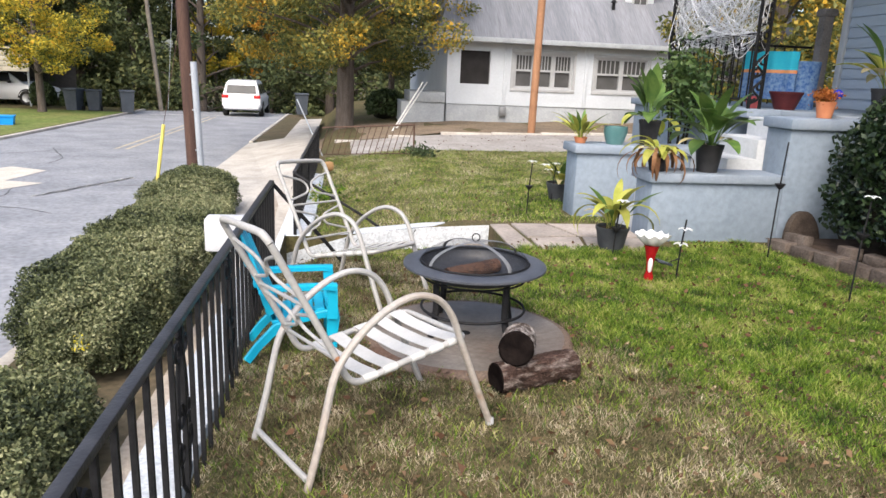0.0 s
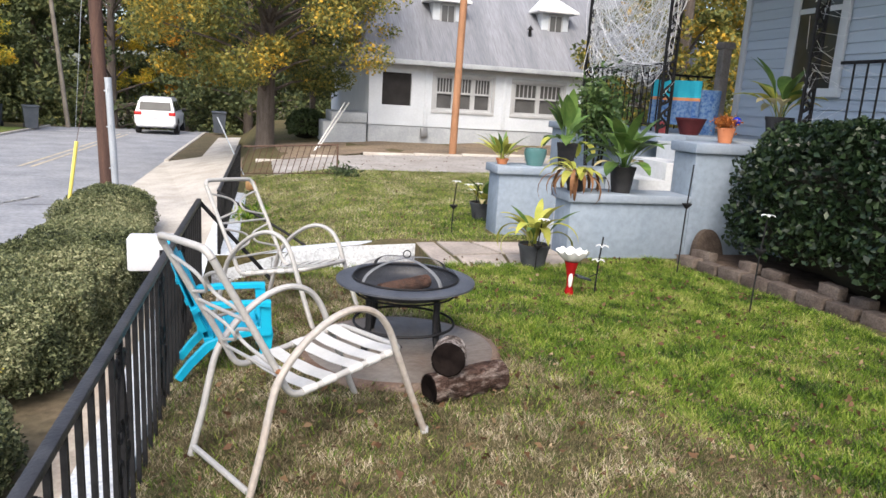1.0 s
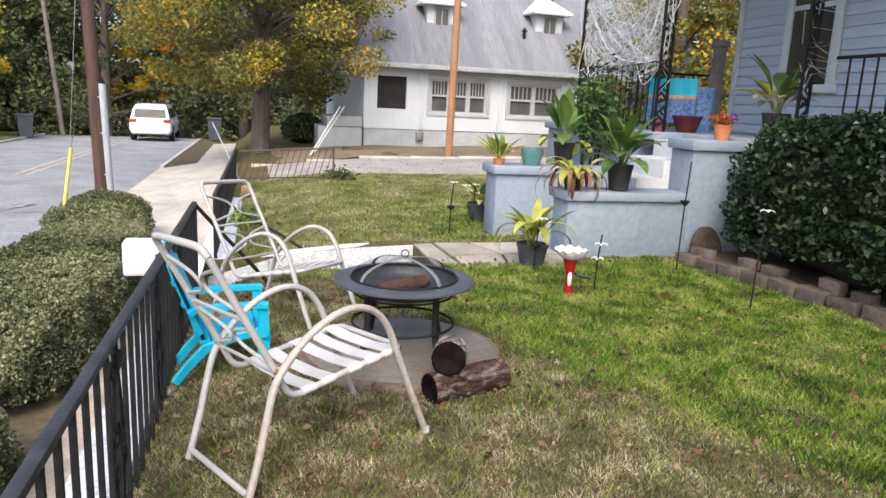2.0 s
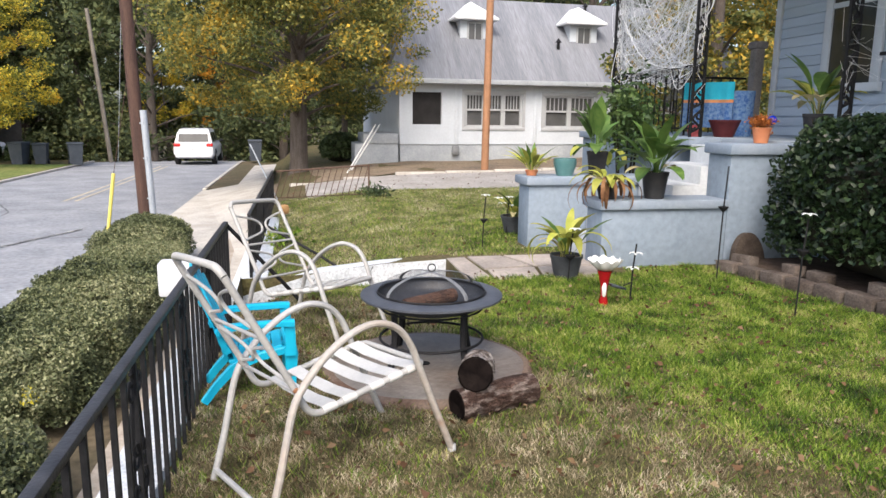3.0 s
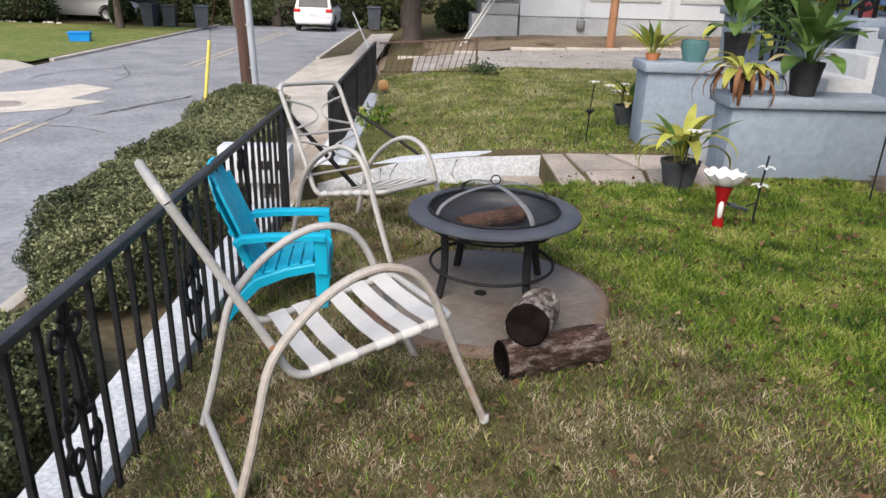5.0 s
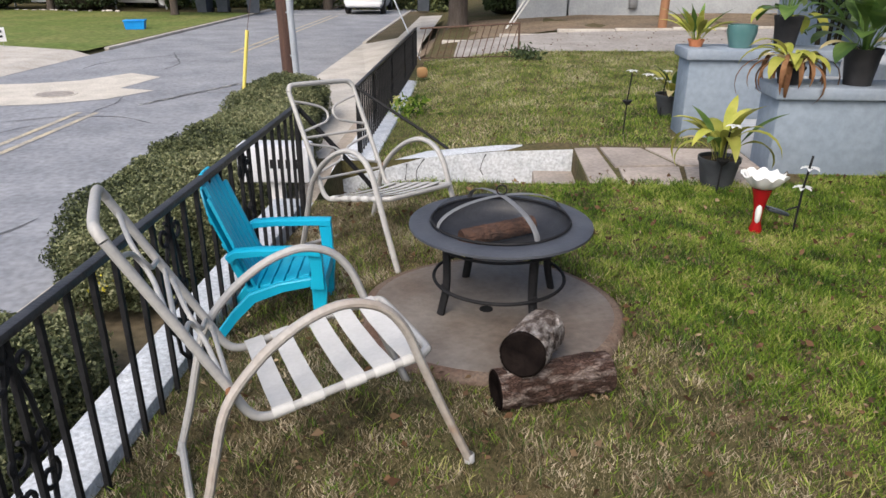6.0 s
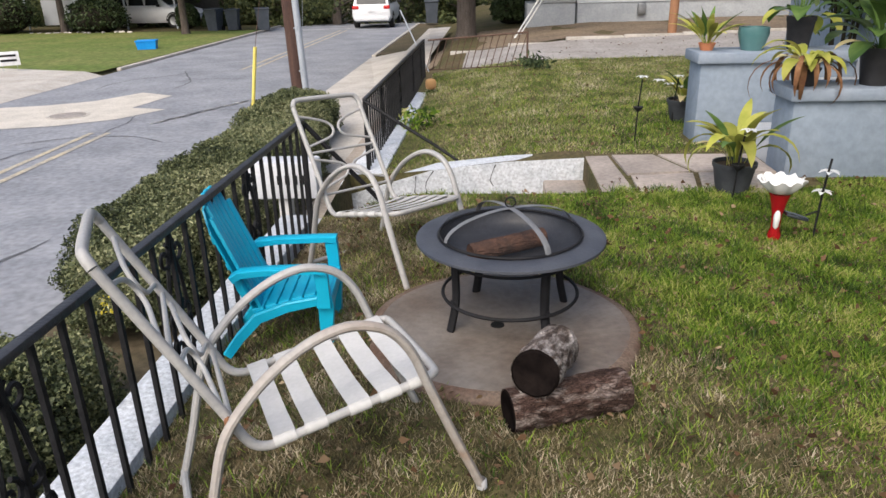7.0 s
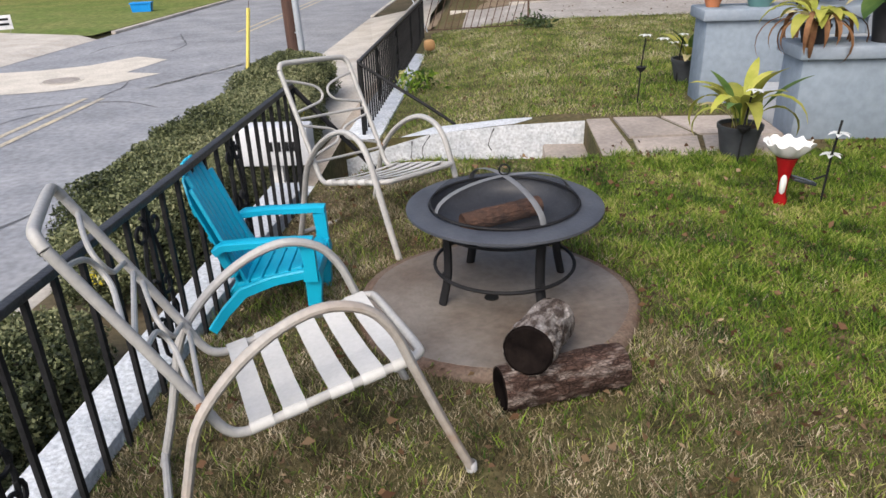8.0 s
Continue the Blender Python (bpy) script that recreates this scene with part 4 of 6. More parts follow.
def armchair(label, m, straps, rust=True):
    """A tubular steel patio armchair with vinyl straps; x forward, origin between the rear feet."""
    t = thing("patio_armchair", label, "chair", m, "metal patio chairs")
    hw, iw = 0.258, 0.226
    arch = [(0, 0), (0.066, 0.17), (0.103, 0.281), (0.155, 0.415), (0.245, 0.512), (0.34, 0.575), (0.43, 0.609), (0.515, 0.614), (0.60, 0.577), (0.655, 0.50), (0.69, 0.39), (0.748, 0.205), (0.817, 0)]
    for y in (-hw, hw):
        worn = rust and y < 0
        part("side_frame", Mesh().tube(smooth_path([(s, y, z) for s, z in arch], 4), 0.0135, 10, flat=1.25, up=(0, 1, 0)), RUSTED if worn else CHAIRPAINT, t, "rust-stained arm frame" if worn else "")
        part("foot_cap", Mesh().lathe([(0, 0), (0.017, 0.0), (0.018, 0.025), (0.014, 0.03)], (0.815, y, 0), 10), mat("grey_foot_plastic", (0.4, 0.4, 0.4)), t)
        part("weld_pin", Mesh().tube([(0.172, y, 0.448), (0.172, y * 0.85, 0.448)], 0.011, 8), RUSTSPOT, t, "rusty weld at the arm")
    part("rear_stretcher", Mesh().tube([(0.012, -hw, 0.04), (0.012, hw, 0.04)], 0.012, 8), CHAIRPAINT, t)
    # bent tubes: seat rails running up into the back uprights
    side = [(0.69, 0.388), (0.60, 0.378), (0.45, 0.362), (0.31, 0.342), (0.25, 0.338), (0.208, 0.366), (0.172, 0.450), (0.11, 0.591), (0.045, 0.737), (-0.025, 0.895)]
    for y in (-iw, iw):
        part("seat_and_back_tube", Mesh().tube(smooth_path([(s, y, z) for s, z in side], 4), 0.0130, 10), CHAIRPAINT, t)
    part("top_loop", Mesh().tube(smooth_path([(-0.025, -iw, 0.895), (-0.036, -iw + 0.014, 0.919), (-0.041, -iw + 0.05, 0.930), (-0.042, 0, 0.932), (-0.041, iw - 0.05, 0.930), (-0.036, iw - 0.014, 0.919), (-0.025, iw, 0.895)], 5), 0.0140, 10), CHAIRPAINT, t)
    part("front_bar", Mesh().tube(smooth_path([(0.69, -iw, 0.388), (0.722, -iw + 0.012, 0.391), (0.735, -iw + 0.045, 0.392), (0.737, 0, 0.392), (0.735, iw - 0.045, 0.392), (0.722, iw - 0.012, 0.391), (0.69, iw, 0.388)], 5), 0.0130, 10), CHAIRPAINT, t)

    def back(u, v):
        """A point of the back: u across, v up."""
        return (0.172 - 0.200 * v, u * iw, 0.45 + v * 0.452)

    hooks = ([(1, 0.88), (0.55, 0.83), (0.2, 0.77), (0.09, 0.69), (0.2, 0.61), (0.55, 0.565), (1, 0.52)], [(1, 0.38), (0.55, 0.33), (0.2, 0.28), (0.09, 0.21), (0.2, 0.14), (0.55, 0.09), (1, 0.03)])
    for pts in hooks:
        for s in (-1, 1):
            part("back_wire", Mesh().tube(smooth_path([back(s * u, v) for u, v in pts], 5), 0.0072, 8), CHAIRPAINT, t)
    for v in (0.45, -0.03):
        part("back_bar", Mesh().tube([back(-1, v), back(1, v)], 0.0072, 8), CHAIRPAINT, t)
    for s, hwid in straps:
        z = 0.338 + (s - 0.25) * 0.113 + 0.0145
        pr = Mesh()
        for y0, y1, dz0, dz1 in ((-iw, -iw * 0.4, 0.002, -0.010), (-iw * 0.4, iw * 0.4, -0.010, -0.010), (iw * 0.4, iw, -0.010, 0.002)):
            a, b = (s - hwid, y0, z + dz0 - 0.003), (s + hwid, y0, z + dz0 + 0.003)
            c, d = (s + hwid, y1, z + dz1 + 0.003), (s - hwid, y1, z + dz1 - 0.003)
            low = [(p[0], p[1], p[2] - 0.003) for p in (a, b, c, d)]
            pr.add([a, b, c, d] + low, [(0, 1, 2, 3), (7, 6, 5, 4), (0, 4, 5, 1), (1, 5, 6, 2), (2, 6, 7, 3), (3, 7, 4, 0)])
        for y in (-iw, iw):
            pr.tube([(s - hwid, y, z - 0.0175), (s + hwid, y, z - 0.0115)], 0.0160, 10)
        part("strap", pr, VINYL, t)
    return t


armchair("off-white tubular metal armchair with vinyl straps, rust on one arm", pose(-0.532, 1.504, -0.06, -4.0, -3.5, 27.4), ((0.297, 0.029), (0.382, 0.029), (0.503, 0.030), (0.590, 0.030), (0.676, 0.031)))
armchair("off-white tubular metal armchair with sagging dirty straps beside the steps", pose(-0.529, 3.764, -0.132, -3.0, -5.8, -39.4), ((0.30, 0.020), (0.40, 0.024), (0.48, 0.022), (0.56, 0.024), (0.64, 0.022)), False)

# ---- child-sized plank chair ----
AQUA = mat("turquoise_plastic", (0.002, 0.31, 0.47), (0.003, 0.35, 0.52), 3, 0.38, 0.03, 80, spec=0.45)
AQUA.node_tree.nodes["Principled BSDF"].inputs["Roughness"].default_value = 0.42
bc = thing("plastic_garden_chair", "turquoise plastic slatted garden chair, child size", "chair", pose(-0.575, 2.70, -0.05, 0, -3, 5))


def bar(m, pts, w, y):
    """A flat moulded bar: (x, z, depth) stations, w wide about y."""
    k = len(m.v)
    P = [Vector((x, 0, z)) for x, z, d in pts]
    for i, (x, z, d) in enumerate(pts):
        g = (P[min(i + 1, len(P) - 1)] - P[max(i - 1, 0)]).normalized()
        n = Vector((-g.z, 0, g.x)) * d / 2
        for q, yy in ((P[i] - n, y - w / 2), (P[i] + n * 0.7, y - w / 2), (P[i] + n, y - w / 2 + 0.006), (P[i] + n, y + w / 2 - 0.006), (P[i] + n * 0.7, y + w / 2), (P[i] - n, y + w / 2)):
            m.v.append((q.x, yy, q.z))
    e = 6
    m.f += [(k + i * e + j, k + i * e + (j + 1) % e, k + (i + 1) * e + (j + 1) % e, k + (i + 1) * e + j) for i in range(len(pts) - 1) for j in range(e)]
    m.f += [tuple(k + j for j in range(e))[::-1], tuple(k + (len(pts) - 1) * e + j for j in range(e))]
    return m


for y in (-1, 1):
    part("front_leg", bar(Mesh(), [(0.205, 0.0, 0.050), (0.212, 0.10, 0.056), (0.222, 0.19, 0.066), (0.215, 0.225, 0.072)], 0.05, y * 0.145), AQUA, bc)
    part("arm_post", bar(Mesh(), [(0.215, 0.19, 0.058), (0.222, 0.26, 0.050), (0.222, 0.345, 0.056)], 0.036, y * 0.172), AQUA, bc)
    part("rear_leg", bar(Mesh(), [(-0.228, -0.01, 0.040), (-0.16, 0.07, 0.042), (-0.07, 0.155, 0.046), (0.06, 0.196, 0.040), (0.20, 0.215, 0.036)], 0.034, y * 0.150), AQUA, bc)
    part("armrest", bar(Mesh(), [(-0.135, 0.352, 0.030), (-0.10, 0.372, 0.030), (0.0, 0.375, 0.026), (0.20, 0.366, 0.026), (0.248, 0.360, 0.030)], 0.058, y * 0.178), AQUA, bc)
    part("arm_back", bar(Mesh(), [(-0.125, 0.360, 0.032), (-0.112, 0.30, 0.032), (-0.085, 0.235, 0.034)], 0.032, y * 0.158), AQUA, bc)
for i in range(6):
    x = 0.213 - 0.056 * i
    z = 0.240 - 0.011 * i - (0.0 if i else 0.010)
    part("seat_slat", Mesh().rbox((x, 0, z), (0.050, 0.285, 0.020), 0.006, Matrix.Rotation(radians(-11 if i else 22), 3, "Y")), AQUA, bc)
for y in (-0.07, 0.07):
    part("seat_rib", Mesh().rbox((0.075, y, 0.205), (0.30, 0.02, 0.022), 0.004, Matrix.Rotation(radians(-11), 3, "Y")), AQUA, bc)
part("front_apron", Mesh().rbox((0.236, 0, 0.196), (0.022, 0.27, 0.06), 0.008), AQUA, bc)
TILT = Matrix.Rotation(radians(-18), 3, "Y")
for i in range(7):
    u = (i - 3) / 3
    top = 0.565 - 0.10 * u * u - 0.010 * (i % 2)
    part("back_slat", Mesh().rbox(Vector((-0.06 + 0.014 * u * u, u * 0.124, 0.155)) + TILT @ Vector((0, 0, top / 2)), (0.016, 0.0375, top), 0.006, TILT @ Matrix.Rotation(radians(-10 * u), 3, "Z")), AQUA, bc)
part("back_panel", Mesh().add([tuple(Vector((-0.073, 0, 0.155)) + TILT @ Vector((d, y, z))) for d in (0, -0.008) for y, z in ((-0.133, 0.0), (0.133, 0.0), (0.138, 0.40), (0.085, 0.49), (0.0, 0.525), (-0.085, 0.49), (-0.138, 0.40))], [(0, 1, 2, 3, 4, 5, 6), (13, 12, 11, 10, 9, 8, 7)] + [(i, i + 7, (i + 1) % 7 + 7, (i + 1) % 7) for i in range(7)]), AQUA, bc, smooth=False)
for hz in (0.08, 0.24, 0.36):
    part("back_brace", Mesh().rbox(Vector((-0.086, 0, 0.155)) + TILT @ Vector((0, 0, hz)), (0.014, 0.26, 0.03), 0.004, TILT), AQUA, bc)

# ---- mailbox ----
mb = thing("mailbox", "white metal mailbox with dark figures beside the steps", "mailbox", pose(-1.13, 4.60, -0.02, 0, 0, 2))
part("box", Mesh().rbox((0, 0.08, 0.125), (0.51, 0.2, 0.265), 0.02), mat("white_mailbox_enamel", (0.52, 0.53, 0.55), (0.46, 0.47, 0.5), 4, 0.45, fine=0.05), mb)
for i in range(4):
    part("figure_bar", Mesh().rspan((-0.02 + 0.055 * i, -0.026, 0.10), (0.012 + 0.055 * i, -0.0205, 0.165), 0.002), IRON, mb, "dark figure bar")
part("post", Mesh().rspan((-0.045, 0.04, -0.97), (0.045, 0.13, 0.018), 0.006), mat("white_post_paint", (0.6, 0.6, 0.6)), mb)


# ---- hedges, bush, grass ----
HEDGELEAF = leafmat("hedge_leaves", [(0.016, 0.024, 0.010), (0.070, 0.086, 0.036), (0.16, 0.175, 0.08), (0.30, 0.30, 0.165)], 0.6, 0.15)
BUSHLEAF = leafmat("glossy_bush_leaves", [(0.006, 0.013, 0.006), (0.012, 0.025, 0.010), (0.022, 0.04, 0.016), (0.05, 0.08, 0.032)], 0.38, 0.12)
# near-black for shrub stems, and for the shade painted inside hedges and bushes
TWIGSHADE = mat("dark_twigs_and_inner_shade", (0.015, 0.014, 0.009), (0.025, 0.022, 0.015), 8, 0.95)


def shrub(name, label, c, half, n, leaf, material, seed, square=3.0, lump=0.12, tuft=0.0):
    """A rounded shrub: near-black core standing in for inner shade, skin of small leaves."""
    rng = np.random.default_rng(seed)
    t = thing(name, label, "hedge" if "hedge" in name else "bush", pose(*c))

    def skin(d, scale, tuft=0.0):
        q = (np.abs(d / np.array(half)) ** square).sum(1) ** (-1 / square)
        p = d * q[:, None]
        w = np.array([noise.fractal((x * 1.9 + seed, y * 1.9, z * 1.9), 1.0, 2.0, 3) for x, y, z in p.tolist()])
        f = np.array([noise.noise((x * 8 + seed, y * 8, z * 8)) + 0.7 * noise.noise((x * 17, y * 17 + seed, z * 17)) for x, y, z in p.tolist()])
        grow = p / (np.linalg.norm(p, axis=1)[:, None] + 1e-9) * (tuft * np.clip(f, -0.9, 0.9))[:, None]
        return p * (scale * (1 + lump * w))[:, None] + grow, f

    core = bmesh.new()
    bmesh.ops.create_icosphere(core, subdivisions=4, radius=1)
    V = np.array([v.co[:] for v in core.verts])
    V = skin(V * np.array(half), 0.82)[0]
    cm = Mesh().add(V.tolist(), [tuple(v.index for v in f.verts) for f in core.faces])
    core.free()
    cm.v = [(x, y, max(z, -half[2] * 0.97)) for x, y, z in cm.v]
    part("twig_core", cm, TWIGSHADE, t)
    d = rng.normal(size=(n, 3))
    d /= np.linalg.norm(d, axis=1)[:, None]
    d[:, 2] = np.where(d[:, 2] < -0.55, -d[:, 2], d[:, 2])
    C, f = skin(d * np.array(half), rng.uniform(0.84, 1.03, n), tuft)
    C = C[rng.random(n) < np.clip(0.85 + 0.8 * f, 0.25, 1.0)] if tuft else C
    tagged(part("foliage", quads("foliage", leaf_quads(C, leaf, rng, 0.1, 0.55)), material, t), kind="stuff")
    return t


shrub("clipped_hedge", "clipped grey-green boxwood hedge along the sidewalk", (-2.34, 6.66, -0.60), (0.62, 2.44, 0.37), 195000, 0.030, HEDGELEAF, 4, 3.9, 0.16, 0.075)
shrub("clipped_hedge", "clipped boxwood hedge clump beside the utility pole", (-2.68, 10.3, -0.61), (0.60, 1.25, 0.37), 60000, 0.034, HEDGELEAF, 9, 3.0, 0.14, 0.075)
shrub("clipped_hedge", "rounded boxwood hedge clump beside the sidewalk", (-2.36, 2.45, -0.65), (0.66, 1.00, 0.32), 90000, 0.030, HEDGELEAF, 14, 3.4, 0.16, 0.07)
yrng = np.random.default_rng(77)
for hx, hy, hz in ((-2.05, 3.75, -0.45), (-2.5, 5.6, -0.36), (-1.85, 6.9, -0.40), (-1.9, 5.0, -0.42), (-1.75, 7.6, -0.42)):
    sp = thing("yellow_sprig", "yellow wild flower sprig growing through the hedge", "flower", pose(hx, hy, hz))
    tagged(part("petals", quads("petals", leaf_quads(yrng.normal(size=(26, 3)) * np.array([0.03, 0.05, 0.03]), 0.026, yrng)), leafmat("yellow_petals", [(0.45, 0.40, 0.03), (0.62, 0.50, 0.04)]), sp), kind="stuff")
shrub("foundation_bush", "large dark glossy evergreen bush beside the porch", (4.42, 3.35, 0.70), (0.70, 1.45, 0.70), 26000, 0.062, BUSHLEAF, 21, 3.2, 0.14)

GREEN = leafmat("green_grass_blades", [(0.014, 0.030, 0.005), (0.045, 0.098, 0.009), (0.120, 0.205, 0.016), (0.225, 0.31, 0.036), (0.42, 0.39, 0.15)], 0.6, 0.3, 3.5)
DRY = leafmat("dry_grass_blades", [(0.026, 0.025, 0.010), (0.082, 0.076, 0.032), (0.18, 0.150, 0.08), (0.35, 0.285, 0.18), (0.62, 0.54, 0.40)], 0.65, 0.25, 4.5)
# paler blade colours, used only for the lawn beyond the path
PALETURF = leafmat("pale_turf_blades", [(0.055, 0.065, 0.02), (0.14, 0.155, 0.05), (0.25, 0.25, 0.10), (0.42, 0.37, 0.21), (0.60, 0.53, 0.38)], 0.65, 0.25, 1.5)


def vnoise(x, y, s, seed):
    """Smooth value noise on arrays."""
    r = np.random.default_rng(seed).random((64, 64))
    u, v = x * s + 31.3, y * s + 17.7
    i, j = np.floor(u).astype(int), np.floor(v).astype(int)
    a, b = u - i, v - j
    a, b = a * a * (3 - 2 * a), b * b * (3 - 2 * b)
    g = lambda p, q: r[p % 64, q % 64]
    return (g(i, j) * (1 - a) + g(i + 1, j) * a) * (1 - b) + (g(i, j + 1) * (1 - a) + g(i + 1, j + 1) * a) * b


def greenness(x, y):
    g = sstep(1.90, 2.85, x + 0.5 * y + 1.1 * (vnoise(x, y, 1.3, 3) - 0.5))
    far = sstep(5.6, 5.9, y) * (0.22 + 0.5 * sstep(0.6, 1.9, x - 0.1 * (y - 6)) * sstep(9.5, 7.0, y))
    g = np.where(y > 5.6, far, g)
    return np.clip(g * (0.5 + 1.0 * vnoise(x, y, 2.7, 8)) + 0.28 * vnoise(x, y, 6.0, 5) * vnoise(x, y, 1.1, 6) + 0.05, 0, 0.93)


def free(x, y):
    """Where grass can grow."""
    ok = (x > -0.845) & (np.hypot(x - 0.38, y - 2.645) > 0.57 + 0.02 * np.sin(7 * np.arctan2(y - 2.645, x - 0.38)))
    ok &= ~((y > STEP_Y0 - 0.02) & (y < STEP_Y1 + 0.22) & (x < STEP_X + 0.05))
    ok &= ~((y > STEP_Y0 + 0.06) & (y < STEP_Y1 + 0.12) & (x < 2.6))
    ok &= ~((x > 2.0) & (y > 6.05) & (y < 6.5)) & ~((x > 2.38) & (y > 4.93) & (y < 6.5)) & ~((x > 3.86) & (y > 6.4) & (y < 9.3)) & ~((x > 3.72 - 0.2 * (y - 3)) & (y < 5.0))
    return ok & (y < 12.6 + 0.05 * x)


def grass(name, label, x0, x1, y0, y1, n, h, w, seed, material, want):
    rng = np.random.default_rng(seed)
    x, y = rng.uniform(x0, x1, n), rng.uniform(y0, y1, n)
    k = free(x, y)
    g = greenness(x, y)
    k &= (rng.random(n) < (g if want else 1 - g) * (0.15 + 0.85 * sstep(-1.2, 0.9, y)))
    x, y = x[k], y[k]
    n = len(x)
    z = ground_z(x, y)
    hh = h * rng.uniform(0.45, 1.25, n) * (0.7 + 0.6 * vnoise(x, y, 3.0, 11)) * (0.35 + 1.3 * vnoise(x, y, 13.0, 19))
    a, lean = rng.uniform(0, 2 * np.pi, n), rng.uniform(0.25, 1.5, n)
    dx, dy = np.cos(a), np.sin(a)
    b = rng.uniform(0, 2 * np.pi, n)
    sx, sy = np.cos(b) * w / 2, np.sin(b) * w / 2
    tx, ty, tz = x + dx * hh * lean, y + dy * hh * lean, z + hh
    P = np.stack([np.stack([x - sx, y - sy, z - 0.004], 1), np.stack([x + sx, y + sy, z - 0.004], 1), np.stack([tx + sx * 0.35, ty + sy * 0.35, tz], 1), np.stack([tx - sx * 0.35, ty - sy * 0.35, tz], 1)], 1)
    tagged(part(name, quads(name, P), material), label, "grass", kind="stuff")


grass("green_grass", "short bright green lawn grass", -0.84, 3.7, -1.2, 5.0, 500000, 0.028, 0.0052, 1, GREEN, True)
grass("dry_grass", "short dry straw-coloured lawn grass", -0.84, 3.7, -1.2, 5.0, 590000, 0.019, 0.0036, 2, DRY, False)
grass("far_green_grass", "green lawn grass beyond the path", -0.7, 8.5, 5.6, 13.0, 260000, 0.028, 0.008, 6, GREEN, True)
grass("far_dry_grass", "pale olive and straw lawn grass beyond the path", -0.7, 8.5, 5.6, 13.0, 260000, 0.024, 0.007, 7, PALETURF, False)

# fallen leaves
rng = np.random.default_rng(12)
fx, fy = np.concatenate([rng.uniform(-0.7, 3.4, 900), rng.uniform(-0.6, 6, 500)]), np.concatenate([rng.uniform(0.3, 4.9, 900), rng.uniform(5.7, 16, 500)])
ok = np.hypot(fx - 0.38, fy - 2.645) > 0.56
fx, fy = fx[ok], fy[ok]
C = np.stack([fx, fy, ground_z(fx, fy) + 0.032], 1)
tagged(part("fallen_leaves", quads("fallen_leaves", leaf_quads(C, 0.038, rng, 0.45, 0.6)), leafmat("brown_fallen_leaves", [(0.04, 0.02, 0.010), (0.09, 0.045, 0.022), (0.14, 0.08, 0.04), (0.26, 0.19, 0.11)], 0.8, 0.1)), "scattered brown fallen leaves on the lawn", "leaves", kind="stuff")

# dead thatch and twig bits between the blades
tx, ty = rng.uniform(-0.8, 3.6, 9000), rng.uniform(0.2, 4.9, 9000)
ok = free(tx, ty) & (rng.random(9000) < 0.15 + 0.85 * vnoise(tx, ty, 2.2, 23))
tx, ty = tx[ok], ty[ok]
C = np.stack([tx, ty, ground_z(tx, ty) + rng.uniform(0.012, 0.03, len(tx))], 1)
tagged(part("dead_thatch", quads("dead_thatch", leaf_quads(C, 0.024, rng, 0.5, 0.45)), leafmat("brown_thatch", [(0.03, 0.018, 0.010), (0.075, 0.045, 0.025), (0.15, 0.095, 0.055), (0.34, 0.26, 0.16)], 0.85, 0.1, 5.0)), "brown thatch and leaf crumbs among the grass", "leaves", kind="stuff")

# ---- trees ----
TRUNK = mat("grey_brown_tree_bark", (0.075, 0.06, 0.05), (0.12, 0.10, 0.085), 4, 0.95, 0.9, 12, fine=0.3, stretch=(3, 3, 0.6))
OAK = leafmat("green_gold_leaves", [(0.045, 0.066, 0.023), (0.105, 0.125, 0.036), (0.19, 0.19, 0.05), (0.31, 0.25, 0.05), (0.56, 0.34, 0.035)], 0.6, 0.3)
GOLD = leafmat("golden_leaves", [(0.05, 0.08, 0.022), (0.17, 0.19, 0.04), (0.46, 0.39, 0.05), (0.68, 0.51, 0.05), (0.66, 0.37, 0.04)], 0.6, 0.35)
DARKLEAF = leafmat("dark_wood_leaves", [(0.03, 0.042, 0.018), (0.055, 0.075, 0.03), (0.10, 0.12, 0.045), (0.17, 0.17, 0.06)], 0.7, 0.2)


